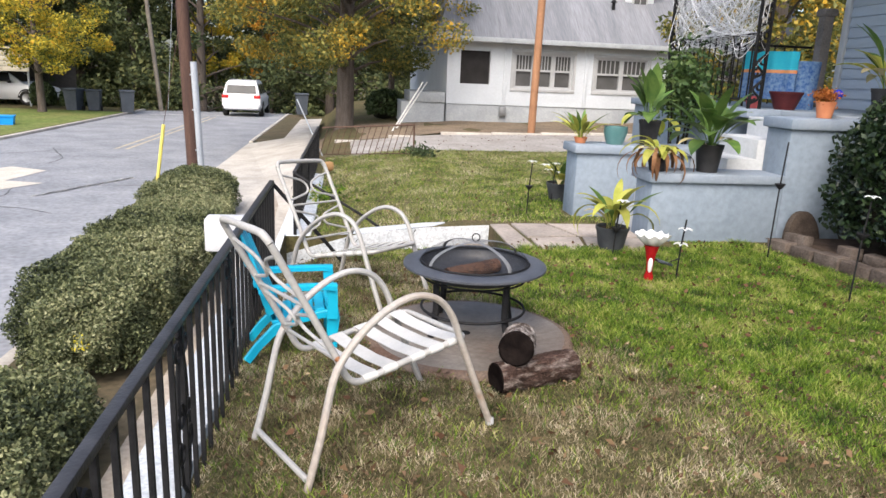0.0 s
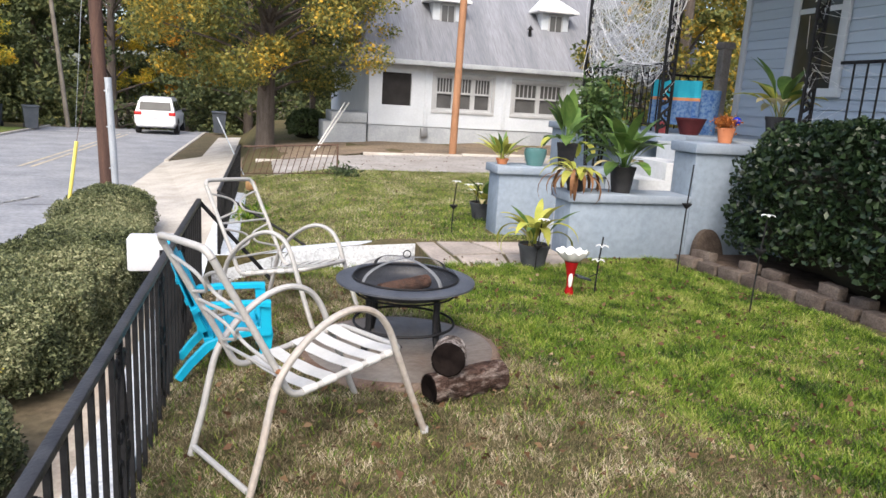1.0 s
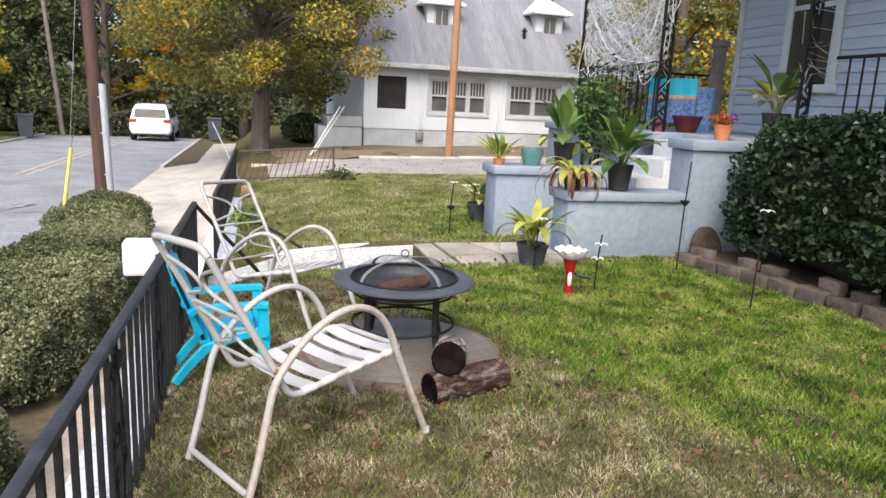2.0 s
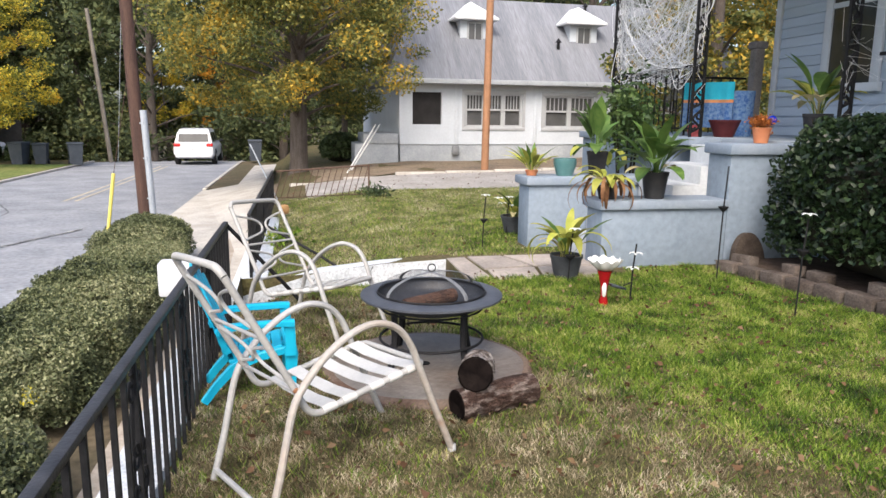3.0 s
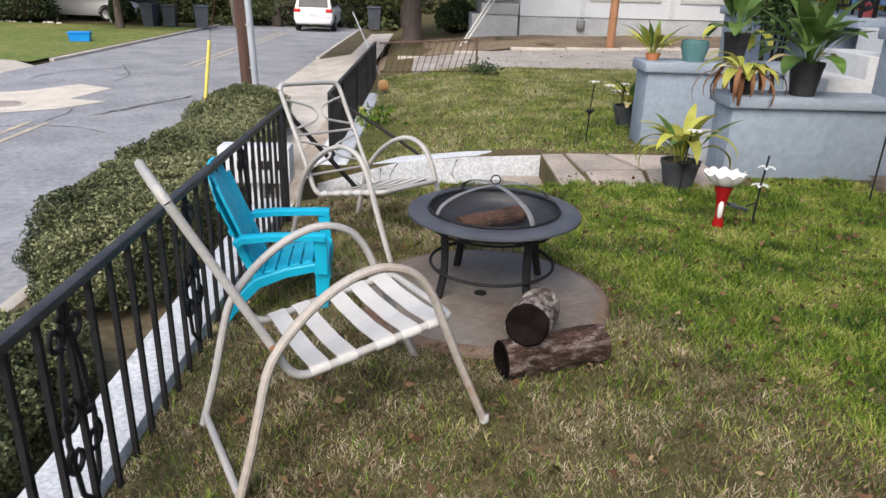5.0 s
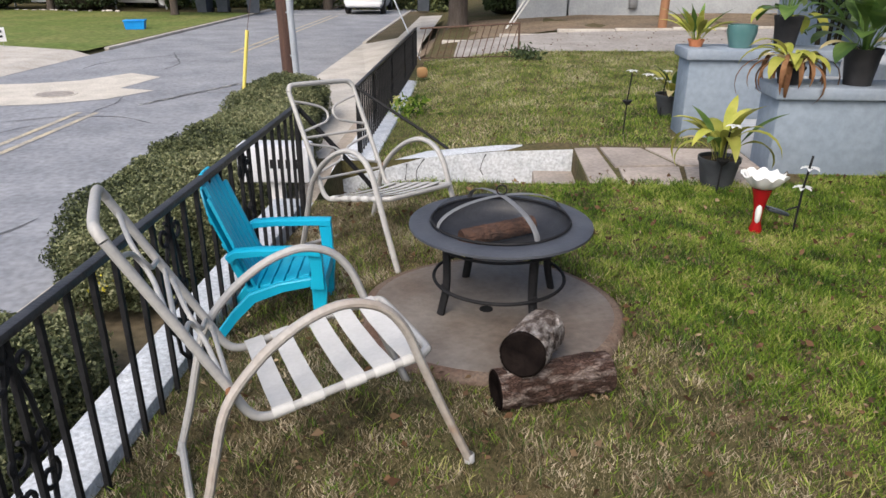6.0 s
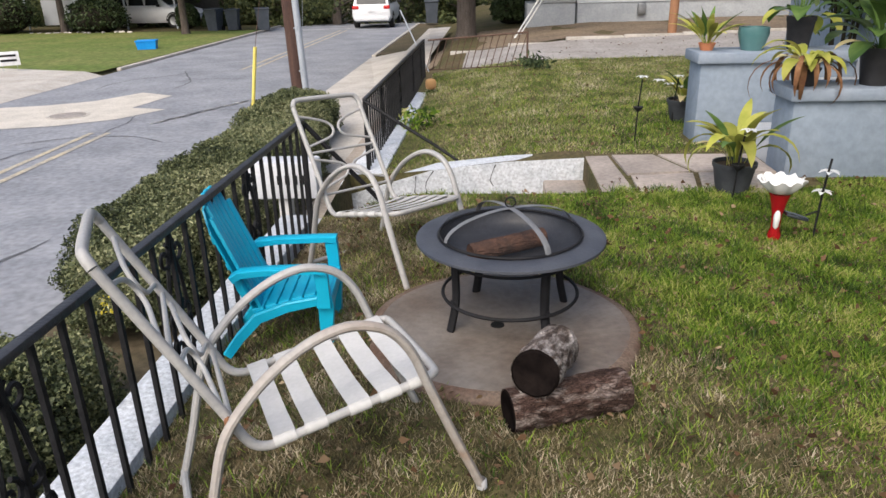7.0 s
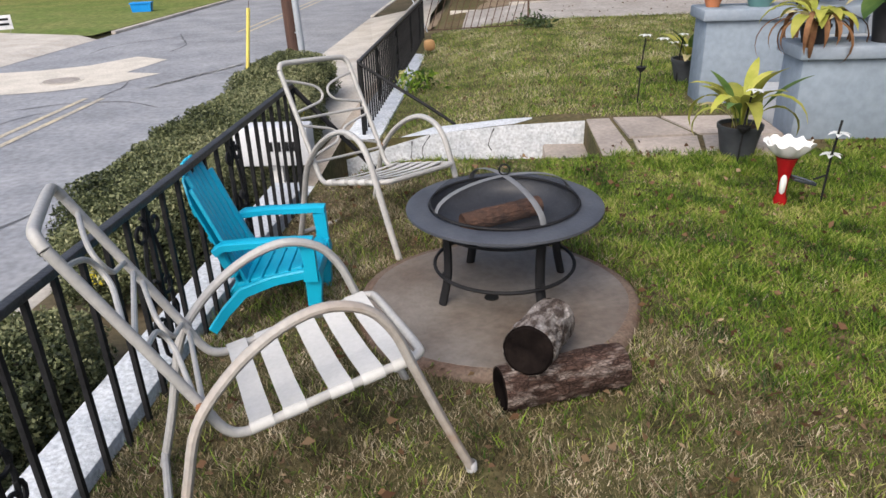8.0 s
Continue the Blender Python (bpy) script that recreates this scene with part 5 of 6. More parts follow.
def tree(name, label, m, h, r, clear, n, leaf, material, seed, trunk=0.25, clumps=70, group=""):
    """A trunk with limbs and a crown of leaf clumps with gaps."""
    rng = np.random.default_rng(seed)
    t = thing(name, label, "tree", m, group)
    tr = Mesh()
    top = (rng.uniform(-0.3, 0.3), rng.uniform(-0.3, 0.3), h * 0.82)
    tr.tube([(0, 0, -0.2), (0, 0, 0.15), (top[0] * 0.3, top[1] * 0.3, h * 0.4), top], [trunk * 1.45, trunk * 1.05, trunk * 0.75, trunk * 0.15], 10)
    C, S = [], []
    for i in range(clumps):
        a, u = rng.uniform(0, 2 * np.pi), rng.uniform(0.0, 1.0)
        zz = clear + (h - clear) * u
        rad = r * math.sqrt(max(0.05, 1 - (2 * u - 0.75) ** 2 / 1.75)) * rng.uniform(0.35, 1.0)
        c = np.array([math.cos(a) * rad, math.sin(a) * rad, zz])
        C.append(c)
        S.append(r * rng.uniform(0.13, 0.26) * (0.8 if clumps > 100 else 1.0))
        if i % 3 == 0:
            z0 = max(clear * 0.8, min(zz * 0.75, h * 0.7))
            k = z0 / (h * 0.82)
            tr.tube([(top[0] * k, top[1] * k, z0), (c[0] * 0.5, c[1] * 0.5, (z0 + zz) / 2 + 0.1), tuple(c)], [trunk * 0.24, trunk * 0.14, 0.015], 5)
    part("trunk", tr, TRUNK, t)
    C, S = np.array(C), np.array(S)
    pick = rng.integers(0, clumps, n)
    d = rng.normal(size=(n, 3))
    d /= np.linalg.norm(d, axis=1)[:, None]
    pos = C[pick] + d * (S[pick] * rng.uniform(0.2, 1.1, n) ** 0.6)[:, None] * np.array([1.15, 1.15, 0.7])
    tagged(part("crown", quads("crown", leaf_quads(pos, leaf, rng, 0.2, 0.55, 0.3)), material, t), kind="stuff")
    return t


tree("shade_tree", "large tree with green and golden autumn leaves", pose(-0.40, 19.9, -0.25), 10.5, 3.9, 1.9, 95000, 0.105, OAK, 31, 0.26, 150)
tree("young_tree", "slim dark-leaved tree beside the far house", pose(1.2, 24.5, -0.3), 7, 2.2, 1.6, 18000, 0.12, DARKLEAF, 33, 0.12, 50)
gold = tree("golden_tree", "golden-leaved maple across the street", pose(-13.6, 32.5, -0.9), 7.6, 3.2, 1.9, 34000, 0.13, GOLD, 35, 0.16, 125, "autumn trees")
tree("golden_tree", "small yellow-green tree at the bend of the street", pose(-8.7, 47.0, -1.6), 6.2, 2.2, 1.6, 12000, 0.17, GOLD, 36, 0.12, 50, "autumn trees")
tree("golden_tree", "orange-leaved tree at the crest of the street", pose(-5.1, 45.5, -1.3), 6.6, 1.7, 1.8, 9000, 0.16, leafmat("orange_leaves", [(0.12, 0.13, 0.03), (0.36, 0.24, 0.04), (0.58, 0.30, 0.03), (0.62, 0.22, 0.03)], 0.6, 0.35), 43, 0.1, 45, "autumn trees")
copy_thing(gold, pose(-20.5, 34.5, -0.9, 0, 0, 150))
tree("golden_tree", "tall golden tree behind the porch", pose(9.3, 14.6, 0.0), 8, 2.4, 0.6, 30000, 0.13, OAK, 37, 0.2, 80, "autumn trees")
tree("golden_tree", "tall golden-green tree behind the porch", pose(14.0, 18.0, 0.0), 10, 3.6, 1.0, 30000, 0.16, OAK, 39, 0.2, 80, "autumn trees")
wood = tree("woodland_tree", "tall dark woodland tree beyond the street", pose(-18, 50, -1.5), 15, 5.0, 0.6, 14000, 0.31, DARKLEAF, 41, 0.3, 90, "woodland trees")
wrng = random.Random(6)
for i in range(26):
    a = i / 25
    x = -46 + 66 * a + wrng.uniform(-1.5, 1.5)
    y = 50 + 5 * math.sin(i * 2.1) + (8 if -9 < x < -3 else 0) + wrng.uniform(-2, 2)
    copy_thing(wood, pose(x, y, -1.9 - wrng.uniform(0, 3.5), 0, 0, wrng.uniform(0, 360)))
for i in range(16):
    copy_thing(wood, pose(-60 + i * 6.5, 66 + wrng.uniform(-3, 3), -1.5, 0, 0, wrng.uniform(0, 360)))
for x, y in ((24, 34), (30, 28), (15, 36), (34, 20), (-34, 36), (-42, 30), (-44, 20), (-48, 8)):
    copy_thing(wood, pose(x, y, -0.8, 0, 0, wrng.uniform(0, 360)))


# ---- path stones, edging, bed ----
path = thing("flagstone_path", "grey flagstone path from the steps to the porch", "path", kind="structure")
part("bed", Mesh().rspan((STEP_X - 0.01, STEP_Y0, -0.08), (2.42, STEP_Y1 + 0.06, -0.006), 0.005), mat("sandy_joints", (0.20, 0.16, 0.12), (0.13, 0.10, 0.07), 8, 0.95, 0.4, 60, fine=0.2), path)
STONES = [[(1.08, 4.64), (1.30, 4.62), (1.26, 5.62), (1.08, 5.60)], [(1.32, 4.62), (1.72, 4.62), (1.80, 5.08), (1.34, 5.02)], [(1.32, 5.05), (1.79, 5.11), (1.62, 5.62), (1.29, 5.62)], [(1.75, 4.62), (2.40, 4.60), (2.40, 5.06), (1.84, 5.10)], [(1.83, 5.13), (2.40, 5.09), (2.40, 5.64), (1.66, 5.64)]]
for i, o in enumerate(STONES):
    part("flagstone", Mesh().prism(o, -0.03, 0.010 + 0.003 * (i % 3), 0.985), SLATE, path, smooth=False)
EDGE = mat("brown_edging_stone", (0.075, 0.058, 0.048), (0.125, 0.103, 0.088), 5, 0.95, 0.6, 30, fine=0.25, objrand=0.25)
ed = thing("bed_edging", "low edging of rough brown and grey stones round the bush bed", "edging", kind="structure")
part("bed_soil", Mesh().add([(3.50, 4.9, 0.06), (4.62, 4.9, 0.06), (4.62, 0.5, 0.06), (4.25, 0.5, 0.06), (3.85, 3.0, 0.06)], [(0, 4, 3, 2, 1)]), mat("dark_mulch", (0.05, 0.035, 0.025), (0.09, 0.065, 0.05), 12, 0.95, 0.6, 50), ed, smooth=False)
erng = random.Random(4)
for i in range(16):
    y = 4.66 - 0.26 * i
    x = 3.52 + 0.20 * (4.66 - y)
    rot = Matrix.Rotation(radians(11 + erng.uniform(-6, 6)), 3, "Z") @ Matrix.Rotation(radians(erng.uniform(-4, 4)), 3, "X")
    part("edging_stone", Mesh().rbox((x, y, 0.045), (0.13, erng.uniform(0.20, 0.26), erng.uniform(0.09, 0.12)), 0.010, rot), EDGE, ed)
    if i % 3 != 1:
        part("upper_stone", Mesh().rbox((x + 0.12, y - 0.04, 0.115 + erng.uniform(-0.02, 0.02)), (erng.uniform(0.09, 0.13), erng.uniform(0.13, 0.25), erng.uniform(0.08, 0.13)), 0.010, rot @ Matrix.Rotation(radians(erng.uniform(-12, 12)), 3, "Y")), EDGE, ed)
hd = thing("half_disc_stone", "weathered brown half-round stone leaning on the pier", "stone", pose(3.83, 4.85, 0.02, -8, 0, 14))
part("slab", Mesh().add(*(lambda n: ([(0.20 * math.cos(math.pi * i / n), y, 0.30 * math.sin(math.pi * i / n)) for y in (-0.03, 0.03) for i in range(n + 1)], [tuple(range(n + 1))[::-1], tuple(range(n + 1, 2 * n + 2))] + [(i, i + 1, n + 2 + i, n + 1 + i) for i in range(n)] + [(n, 0, n + 1, 2 * n + 1)]))(14)), mat("dark_weathered_stone", (0.035, 0.027, 0.022), (0.075, 0.058, 0.047), 7, 0.95, 0.6, 30, fine=0.3), hd, smooth=False)

# ---- porch ironwork ----
def iron_post(x, y, z, h):
    t = thing("iron_porch_post", "black ornamental iron porch post with leaf scrollwork", "post", pose(x, y, z, 0, 0, 20), "porch posts")
    for s in (-0.085, 0.085):
        part("upright", Mesh().rspan((s - 0.014, -0.014, 0), (s + 0.014, 0.014, h), 0.003), IRON, t)
    for k in range(int(h / 0.26)):
        z0 = 0.05 + 0.26 * k
        g = Mesh()
        g.tube(smooth_path([(-0.08, 0, z0), (0.055, 0, z0 + 0.06), (-0.05, 0, z0 + 0.15), (0.08, 0, z0 + 0.25)], 4), 0.014, 5)
        for s in (-1, 1):
            g.tube([(s * 0.04 + 0.036 * math.cos(a), 0, z0 + 0.12 + s * 0.06 + 0.036 * math.sin(a)) for a in (0.7 * j * s for j in range(8))], 0.013, 5)
        part("scrollwork", g, IRON, t)
    return t


iron_post(PX + 0.06, 8.2, PZ, 2.58)
iron_post(PX + 0.06, 6.16, PZ, 2.58)
iron_post(4.70, 4.85, PZ, 2.58)
rl = thing("porch_railing", "black iron porch railing with thin balusters", "railing", pose(PX + 0.06, 0, PZ))
part("top_rail", Mesh().rspan((-0.018, 6.2, 0.755), (0.018, 8.2, 0.785), 0.004), IRON, rl)
part("low_rail", Mesh().rspan((-0.01, 6.2, 0.08), (0.01, 8.2, 0.10), 0.003), IRON, rl)
for i in range(1, 15):
    part("baluster", Mesh().box((0, 6.2 + 2.0 * i / 15, 0.42), (0.013, 0.013, 0.68)), IRON, rl, smooth=False)
rl2 = thing("side_railing", "black iron railing at the porch end", "railing", pose(0, 8.3, PZ))
part("top_rail", Mesh().rspan((PX + 0.1, -0.018, 0.755), (5.95, 0.018, 0.785), 0.004), IRON, rl2)
for i in range(1, 13):
    part("baluster", Mesh().box((PX + 0.1 + 1.85 * i / 13, 0, 0.38), (0.013, 0.013, 0.75)), IRON, rl2, smooth=False)
rl3 = thing("near_railing", "black iron railing along the near porch edge", "railing", pose(4.70, 0, PZ))
part("top_rail", Mesh().rspan((-0.018, 1.5, 0.755), (0.018, 4.5, 0.785), 0.004), IRON, rl3)
for i in range(1, 20):
    part("baluster", Mesh().box((0, 1.5 + 3.0 * i / 20, 0.38), (0.013, 0.013, 0.75)), IRON, rl3, smooth=False)
tagged(part("wooden_post", Mesh().rspan((5.78, 7.86, PZ), (5.92, 8.0, 2.32), 0.02).rbox((5.85, 7.93, 2.36), (0.2, 0.2, 0.1), 0.03), mat("grey_weathered_post", (0.15, 0.14, 0.13), (0.22, 0.20, 0.19), 4, 0.9, 0.4, 30, fine=0.2)), "grey weathered wooden post at the porch end", "post")

WEB = mat("white_web_fibre", (0.75, 0.76, 0.78), (0.82, 0.82, 0.84), 4, 0.9, trans=0.4)
wrng2 = random.Random(15)
web = Mesh()


def web_point():
    k = wrng2.random()
    x = PX + 0.06 + wrng2.uniform(-0.04, 0.04)
    if k < 0.36:
        return Vector((x, 8.15, wrng2.uniform(PZ + 0.75, 3.7)))
    if k < 0.72:
        return Vector((x, 6.2, wrng2.uniform(PZ + 0.7, 3.7)))
    if k < 0.9:
        return Vector((x, wrng2.uniform(6.3, 8.1), PZ + 0.78))
    return Vector((x + wrng2.uniform(0, 0.8), wrng2.uniform(6.3, 8.1), 3.72))


for i in range(620):
    a, b = web_point(), web_point()
    mid = (a + b) / 2 + Vector((wrng2.uniform(-0.1, 0.1), wrng2.uniform(-0.1, 0.1), -wrng2.uniform(0.0, 0.28)))
    web.tube(smooth_path([a, mid, b], 5), wrng2.choice((0.0008, 0.0012, 0.002, 0.0045)), 3, cap=False)
for i in range(50):
    x0, y0 = ((4.66, 4.85), (3.96, 6.16), (3.96, 8.2))[i % 3]
    z0 = wrng2.uniform(PZ + 0.3, 3.5)
    web.tube([(x0 - 0.03 + wrng2.uniform(-0.1, 0.1), y0 - 0.03, z0), (x0 - 0.035 + wrng2.uniform(-0.1, 0.1), y0 - 0.035, z0 + wrng2.uniform(0.05, 0.3))], 0.0016, 3, cap=False)
for i in range(26):
    a = Vector((4.66, 4.85 + wrng2.uniform(-0.06, 0.06), wrng2.uniform(PZ + 0.2, 3.6)))
    b = Vector((4.66 + wrng2.uniform(0, 0.9), 4.85 - wrng2.uniform(-0.05, 1.2) * (i % 2), a.z + wrng2.uniform(-0.4, 0.3)))
    web.tube([a, (a + b) / 2 - Vector((0, 0, 0.06)), b], wrng2.choice((0.0008, 0.0012, 0.0018)), 3, cap=False)
tagged(part("decorative_cobweb", web, WEB), "stretched white decorative cobweb fibres on the porch", "cobweb", kind="stuff")

# beach towel over a chair behind the railing
TEAL = mat("teal_towel", (0.02, 0.30, 0.42), (0.03, 0.36, 0.48), 6, 0.9, 0.3, 90)
TBLUE = mat("blue_patterned_towel", (0.03, 0.09, 0.26), (0.16, 0.25, 0.38), 26, 0.9, 0.3, 90, c3=(0.01, 0.02, 0.08))
TORANGE = mat("orange_stripe_towel", (0.55, 0.20, 0.08), (0.5, 0.25, 0.12), 12, 0.9)
tw = thing("beach_towel", "teal, orange and blue beach towel draped over a porch chair", "towel", pose(4.42, 6.72, PZ, 0, 0, -52))
for z0, z1, mt in ((0.42, 0.62, TEAL), (0.385, 0.42, TORANGE), (0.10, 0.385, TBLUE)):
    g = Mesh()
    n = 24
    for r in range(2):
        zz = z1 if r else z0
        for i in range(n + 1):
            u = i / n
            g.v.append((-0.30 + 0.60 * u, -0.03 + 0.02 * math.sin(u * 19) * (1.3 - zz) + 0.05 * (zz - 0.3), zz))
        for i in range(n + 1):
            u = i / n
            g.v.append((-0.30 + 0.60 * u, 0.0 + 0.02 * math.sin(u * 19) * (1.3 - zz) + 0.05 * (zz - 0.3), zz))
    k = 2 * (n + 1)
    for i in range(n):
        g.f += [(i, i + 1, k + i + 1, k + i), (n + 1 + i + 1, n + 1 + i, k + n + 1 + i, k + n + 2 + i), (k + i, k + i + 1, k + n + 2 + i, k + n + 1 + i)]
    part("towel_band", g, mt, tw)
part("chair_frame", Mesh().tube([(-0.28, 0.05, 0), (-0.28, 0.03, 0.6), (0.28, 0.03, 0.6), (0.28, 0.05, 0)], 0.014, 6), IRON, tw)
bb = thing("blue_bin", "blue patterned cloth bin on the porch floor", "bin", pose(4.75, 6.55, PZ))
part("body", Mesh().lathe([(0, 0), (0.13, 0), (0.15, 0.52), (0.14, 0.52), (0.12, 0.02)], n=16), TBLUE, bb)

# ---- potted plants ----
BLACKPOT = mat("black_nursery_pot", (0.02, 0.02, 0.022), (0.035, 0.035, 0.038), 6, 0.55, 0.05, 60)
GREYPOT = mat("grey_plastic_pot", (0.035, 0.038, 0.043), (0.055, 0.06, 0.066), 6, 0.6)
TEALPOT = mat("teal_glazed_pot", (0.06, 0.15, 0.155), (0.09, 0.19, 0.19), 5, 0.3, spec=0.5)
TERRA = mat("terracotta_pot", (0.48, 0.17, 0.08), (0.54, 0.22, 0.11), 5, 0.8)
WINE = mat("wine_red_pot", (0.055, 0.012, 0.014), (0.09, 0.02, 0.022), 4, 0.5)
REDPOT = mat("faded_red_pot", (0.42, 0.08, 0.09), (0.5, 0.12, 0.12), 5, 0.6)
POTSOIL = mat("potting_soil", (0.04, 0.028, 0.02), (0.07, 0.05, 0.035), 20, 0.95, 0.5, 60)
LEAFGREEN = mat("broad_green_leaf", (0.055, 0.115, 0.028), (0.125, 0.195, 0.05), 5, 0.4, trans=0.25, objrand=0.35, stretch=(1, 3, 1))
LEAFYELLOW = mat("yellow_green_leaf", (0.28, 0.31, 0.05), (0.44, 0.42, 0.10), 6, 0.5, trans=0.3, objrand=0.3)
LEAFBROWN = mat("dead_brown_leaf", (0.12, 0.055, 0.028), (0.22, 0.12, 0.06), 9, 0.9, trans=0.15, objrand=0.3)
LEAFPALE = mat("pale_cream_leaf", (0.42, 0.36, 0.17), (0.55, 0.48, 0.28), 5, 0.6, trans=0.3, objrand=0.2)


def leaf_blade(base, az, length, width, rise, droop, fold=0.25, stalk=0.22):
    """One broad curved leaf with thickness of a real blade: a folded strip that rises and droops."""
    m, n = Mesh(), 9
    d, s = Vector((math.cos(az), math.sin(az), 0)), Vector((-math.sin(az), math.cos(az), 0))
    p, ang = Vector(base), rise
    for i in range(n + 1):
        t = i / n
        w = width * (0.10 + 0.9 * max(0.0, math.sin(math.pi * min(1, max(0, (t - stalk) / (1 - stalk))) ** 0.8)))
        if i == n:
            w = 0.002
        up = Vector((0, 0, 1)) * math.cos(ang) - d * math.sin(ang)
        for k, f in ((-1, fold), (0, 0), (1, fold)):
            m.v.append(tuple(p + s * (k * w / 2) + up * (f * w / 2)))
        p = p + (d * math.cos(ang) + Vector((0, 0, 1)) * math.sin(ang)) * (length / n)
        ang -= droop / n
    m.f = [(3 * i + j, 3 * i + j + 1, 3 * i + 4 + j, 3 * i + 3 + j) for i in range(n) for j in range(2)]
    return m


def pot(t, r, h, material, rim=True, low=0.72):
    prof = [(0, 0), (r * low, 0), (r * 0.96, h * 0.86), (r, h * 0.86), (r * 1.02, h), (r * 0.92, h), (r * 0.90, h * 0.88)] if rim else [(0, 0), (r * low, 0), (r, h * 0.7), (r * 0.96, h), (r * 0.88, h), (r * 0.88, h * 0.88)]
    part("pot", Mesh().lathe(prof, n=24), material, t)
    part("soil", Mesh().lathe([(0, h * 0.9), (r * 0.9, h * 0.88)], n=20), POTSOIL, t)


def plant(name, label, m, r, h, potmat, leaves, seed, rim=True, stems=0.06, low=0.72, stalk=0.22):
    """leaves: rows of (count, material, length, width, rise, droop)."""
    g = random.Random(seed)
    t = thing(name, label, "potted plant", m)
    pot(t, r, h, potmat, rim, low)
    k = 0
    for count, material, length, width, rise, droop in leaves:
        for i in range(count):
            k += 1
            az = 2.4 * k + g.uniform(-0.4, 0.4)
            q = g.uniform(0.0, stems)
            part("leaf", leaf_blade((q * math.cos(az), q * math.sin(az), h * 0.9), az, length * g.uniform(0.75, 1.15), width * g.uniform(0.8, 1.2), rise + g.uniform(-0.3, 0.25), droop + g.uniform(-0.4, 0.4), 0.25, stalk), material, t)
    return t


plant("potted_lily", "broad green-leaved lily in a black pot on the stair wall", pose(2.97, 5.12, 0.626), 0.125, 0.25, BLACKPOT, [(12, LEAFGREEN, 0.50, 0.155, 1.30, 1.5), (8, LEAFGREEN, 0.58, 0.145, 1.48, 0.9), (8, LEAFGREEN, 0.42, 0.14, 1.0, 1.9), (2, LEAFPALE, 0.40, 0.13, 0.9, 1.8)], 2, stalk=0.40)
plant("potted_lily", "tall green-leaved plant in a black pot on the far stair wall", pose(2.88, 6.27, 0.751), 0.115, 0.26, BLACKPOT, [(9, LEAFGREEN, 0.56, 0.145, 1.45, 0.8), (6, LEAFGREEN, 0.42, 0.13, 1.1, 1.8), (3, LEAFYELLOW, 0.42, 0.15, 0.7, 2.4)], 5, stalk=0.36)
plant("wilted_plant", "wilted yellow plant with hanging dead brown leaves", pose(2.50, 5.13, 0.626), 0.10, 0.12, BLACKPOT, [(12, LEAFYELLOW, 0.40, 0.085, 1.25, 2.4), (20, LEAFBROWN, 0.50, 0.034, 0.9, 3.5), (2, LEAFPALE, 0.3, 0.08, 0.7, 1.2)], 7)
plant("potted_dracaena", "yellow-green strap-leaved plant in a dark pot on the path", pose(1.93, 4.62, 0.012), 0.140, 0.20, GREYPOT, [(10, LEAFYELLOW, 0.50, 0.085, 1.6, 1.5), (9, LEAFYELLOW, 0.56, 0.075, 1.5, 3.3), (3, LEAFGREEN, 0.42, 0.07, 1.45, 1.2), (3, LEAFPALE, 0.36, 0.06, 1.4, 1.8)], 9, stalk=0.3)
fp = plant("potted_dracaena", "grey pot with yellowing plants and silk flowers on the lawn", pose(2.20, 7.05, 0.0), 0.165, 0.21, GREYPOT, [(6, LEAFYELLOW, 0.36, 0.10, 1.2, 1.2), (6, LEAFGREEN, 0.40, 0.10, 1.3, 1.0), (3, LEAFPALE, 0.3, 0.08, 1.0, 1.0)], 11)
part("cane", Mesh().tube([(0.05, -0.05, 0.18), (0.10, -0.25, 0.62), (0.06, -0.42, 0.95)], [0.03, 0.022, 0.016], 7), mat("tan_cane", (0.36, 0.27, 0.15), (0.28, 0.2, 0.11), 6, 0.8), fp)
plant("rosette_plant", "yellow-green rosette plant on the end of the stair wall", pose(2.14, 6.28, 0.751), 0.07, 0.06, TERRA, [(20, LEAFYELLOW, 0.38, 0.055, 1.1, 1.0), (8, LEAFGREEN, 0.34, 0.05, 1.3, 0.6)], 13)
tp = thing("teal_pot", "empty teal glazed bowl pot on the stair wall", "pot", pose(2.50, 6.24, 0.751))
pot(tp, 0.125, 0.185, TEALPOT, False, 0.7)
plant("potted_lily", "yellowing broad-leaved plant in a dark pot on the porch", pose(4.78, 5.30, PZ), 0.14, 0.26, BLACKPOT, [(7, LEAFGREEN, 0.64, 0.13, 1.45, 0.9), (8, LEAFYELLOW, 0.60, 0.12, 1.3, 1.4), (6, LEAFPALE, 0.48, 0.12, 1.1, 1.9)], 17, stalk=0.4)
mt = thing("potted_mum", "terracotta pot with rust-coloured mums on the pier", "potted plant", pose(4.10, 5.20, 1.141))
pot(mt, 0.088, 0.15, TERRA)
mrng = np.random.default_rng(3)
tagged(part("flowers", quads("flowers", leaf_quads(mrng.normal(size=(500, 3)) * np.array([0.05, 0.05, 0.03]) + np.array([-0.02, 0, 0.20]), 0.035, mrng)), leafmat("rust_petals", [(0.28, 0.08, 0.02), (0.40, 0.13, 0.03), (0.5, 0.2, 0.05)]), mt), kind="stuff")
part("glass_ball", Mesh().lathe([(0.045 * math.sin(math.pi * i / 10), 0.20 - 0.045 * math.cos(math.pi * i / 10)) for i in range(11)], (0.12, 0.02, 0.02), 14), mat("cobalt_glass", (0.01, 0.03, 0.42), None, 3, 0.1, spec=0.7), mt, "cobalt blue glass ball")
part("ball_stake", Mesh().tube([(0.04, 0.0, 0.12), (0.12, 0.02, 0.18)], 0.004, 5), IRON, mt)
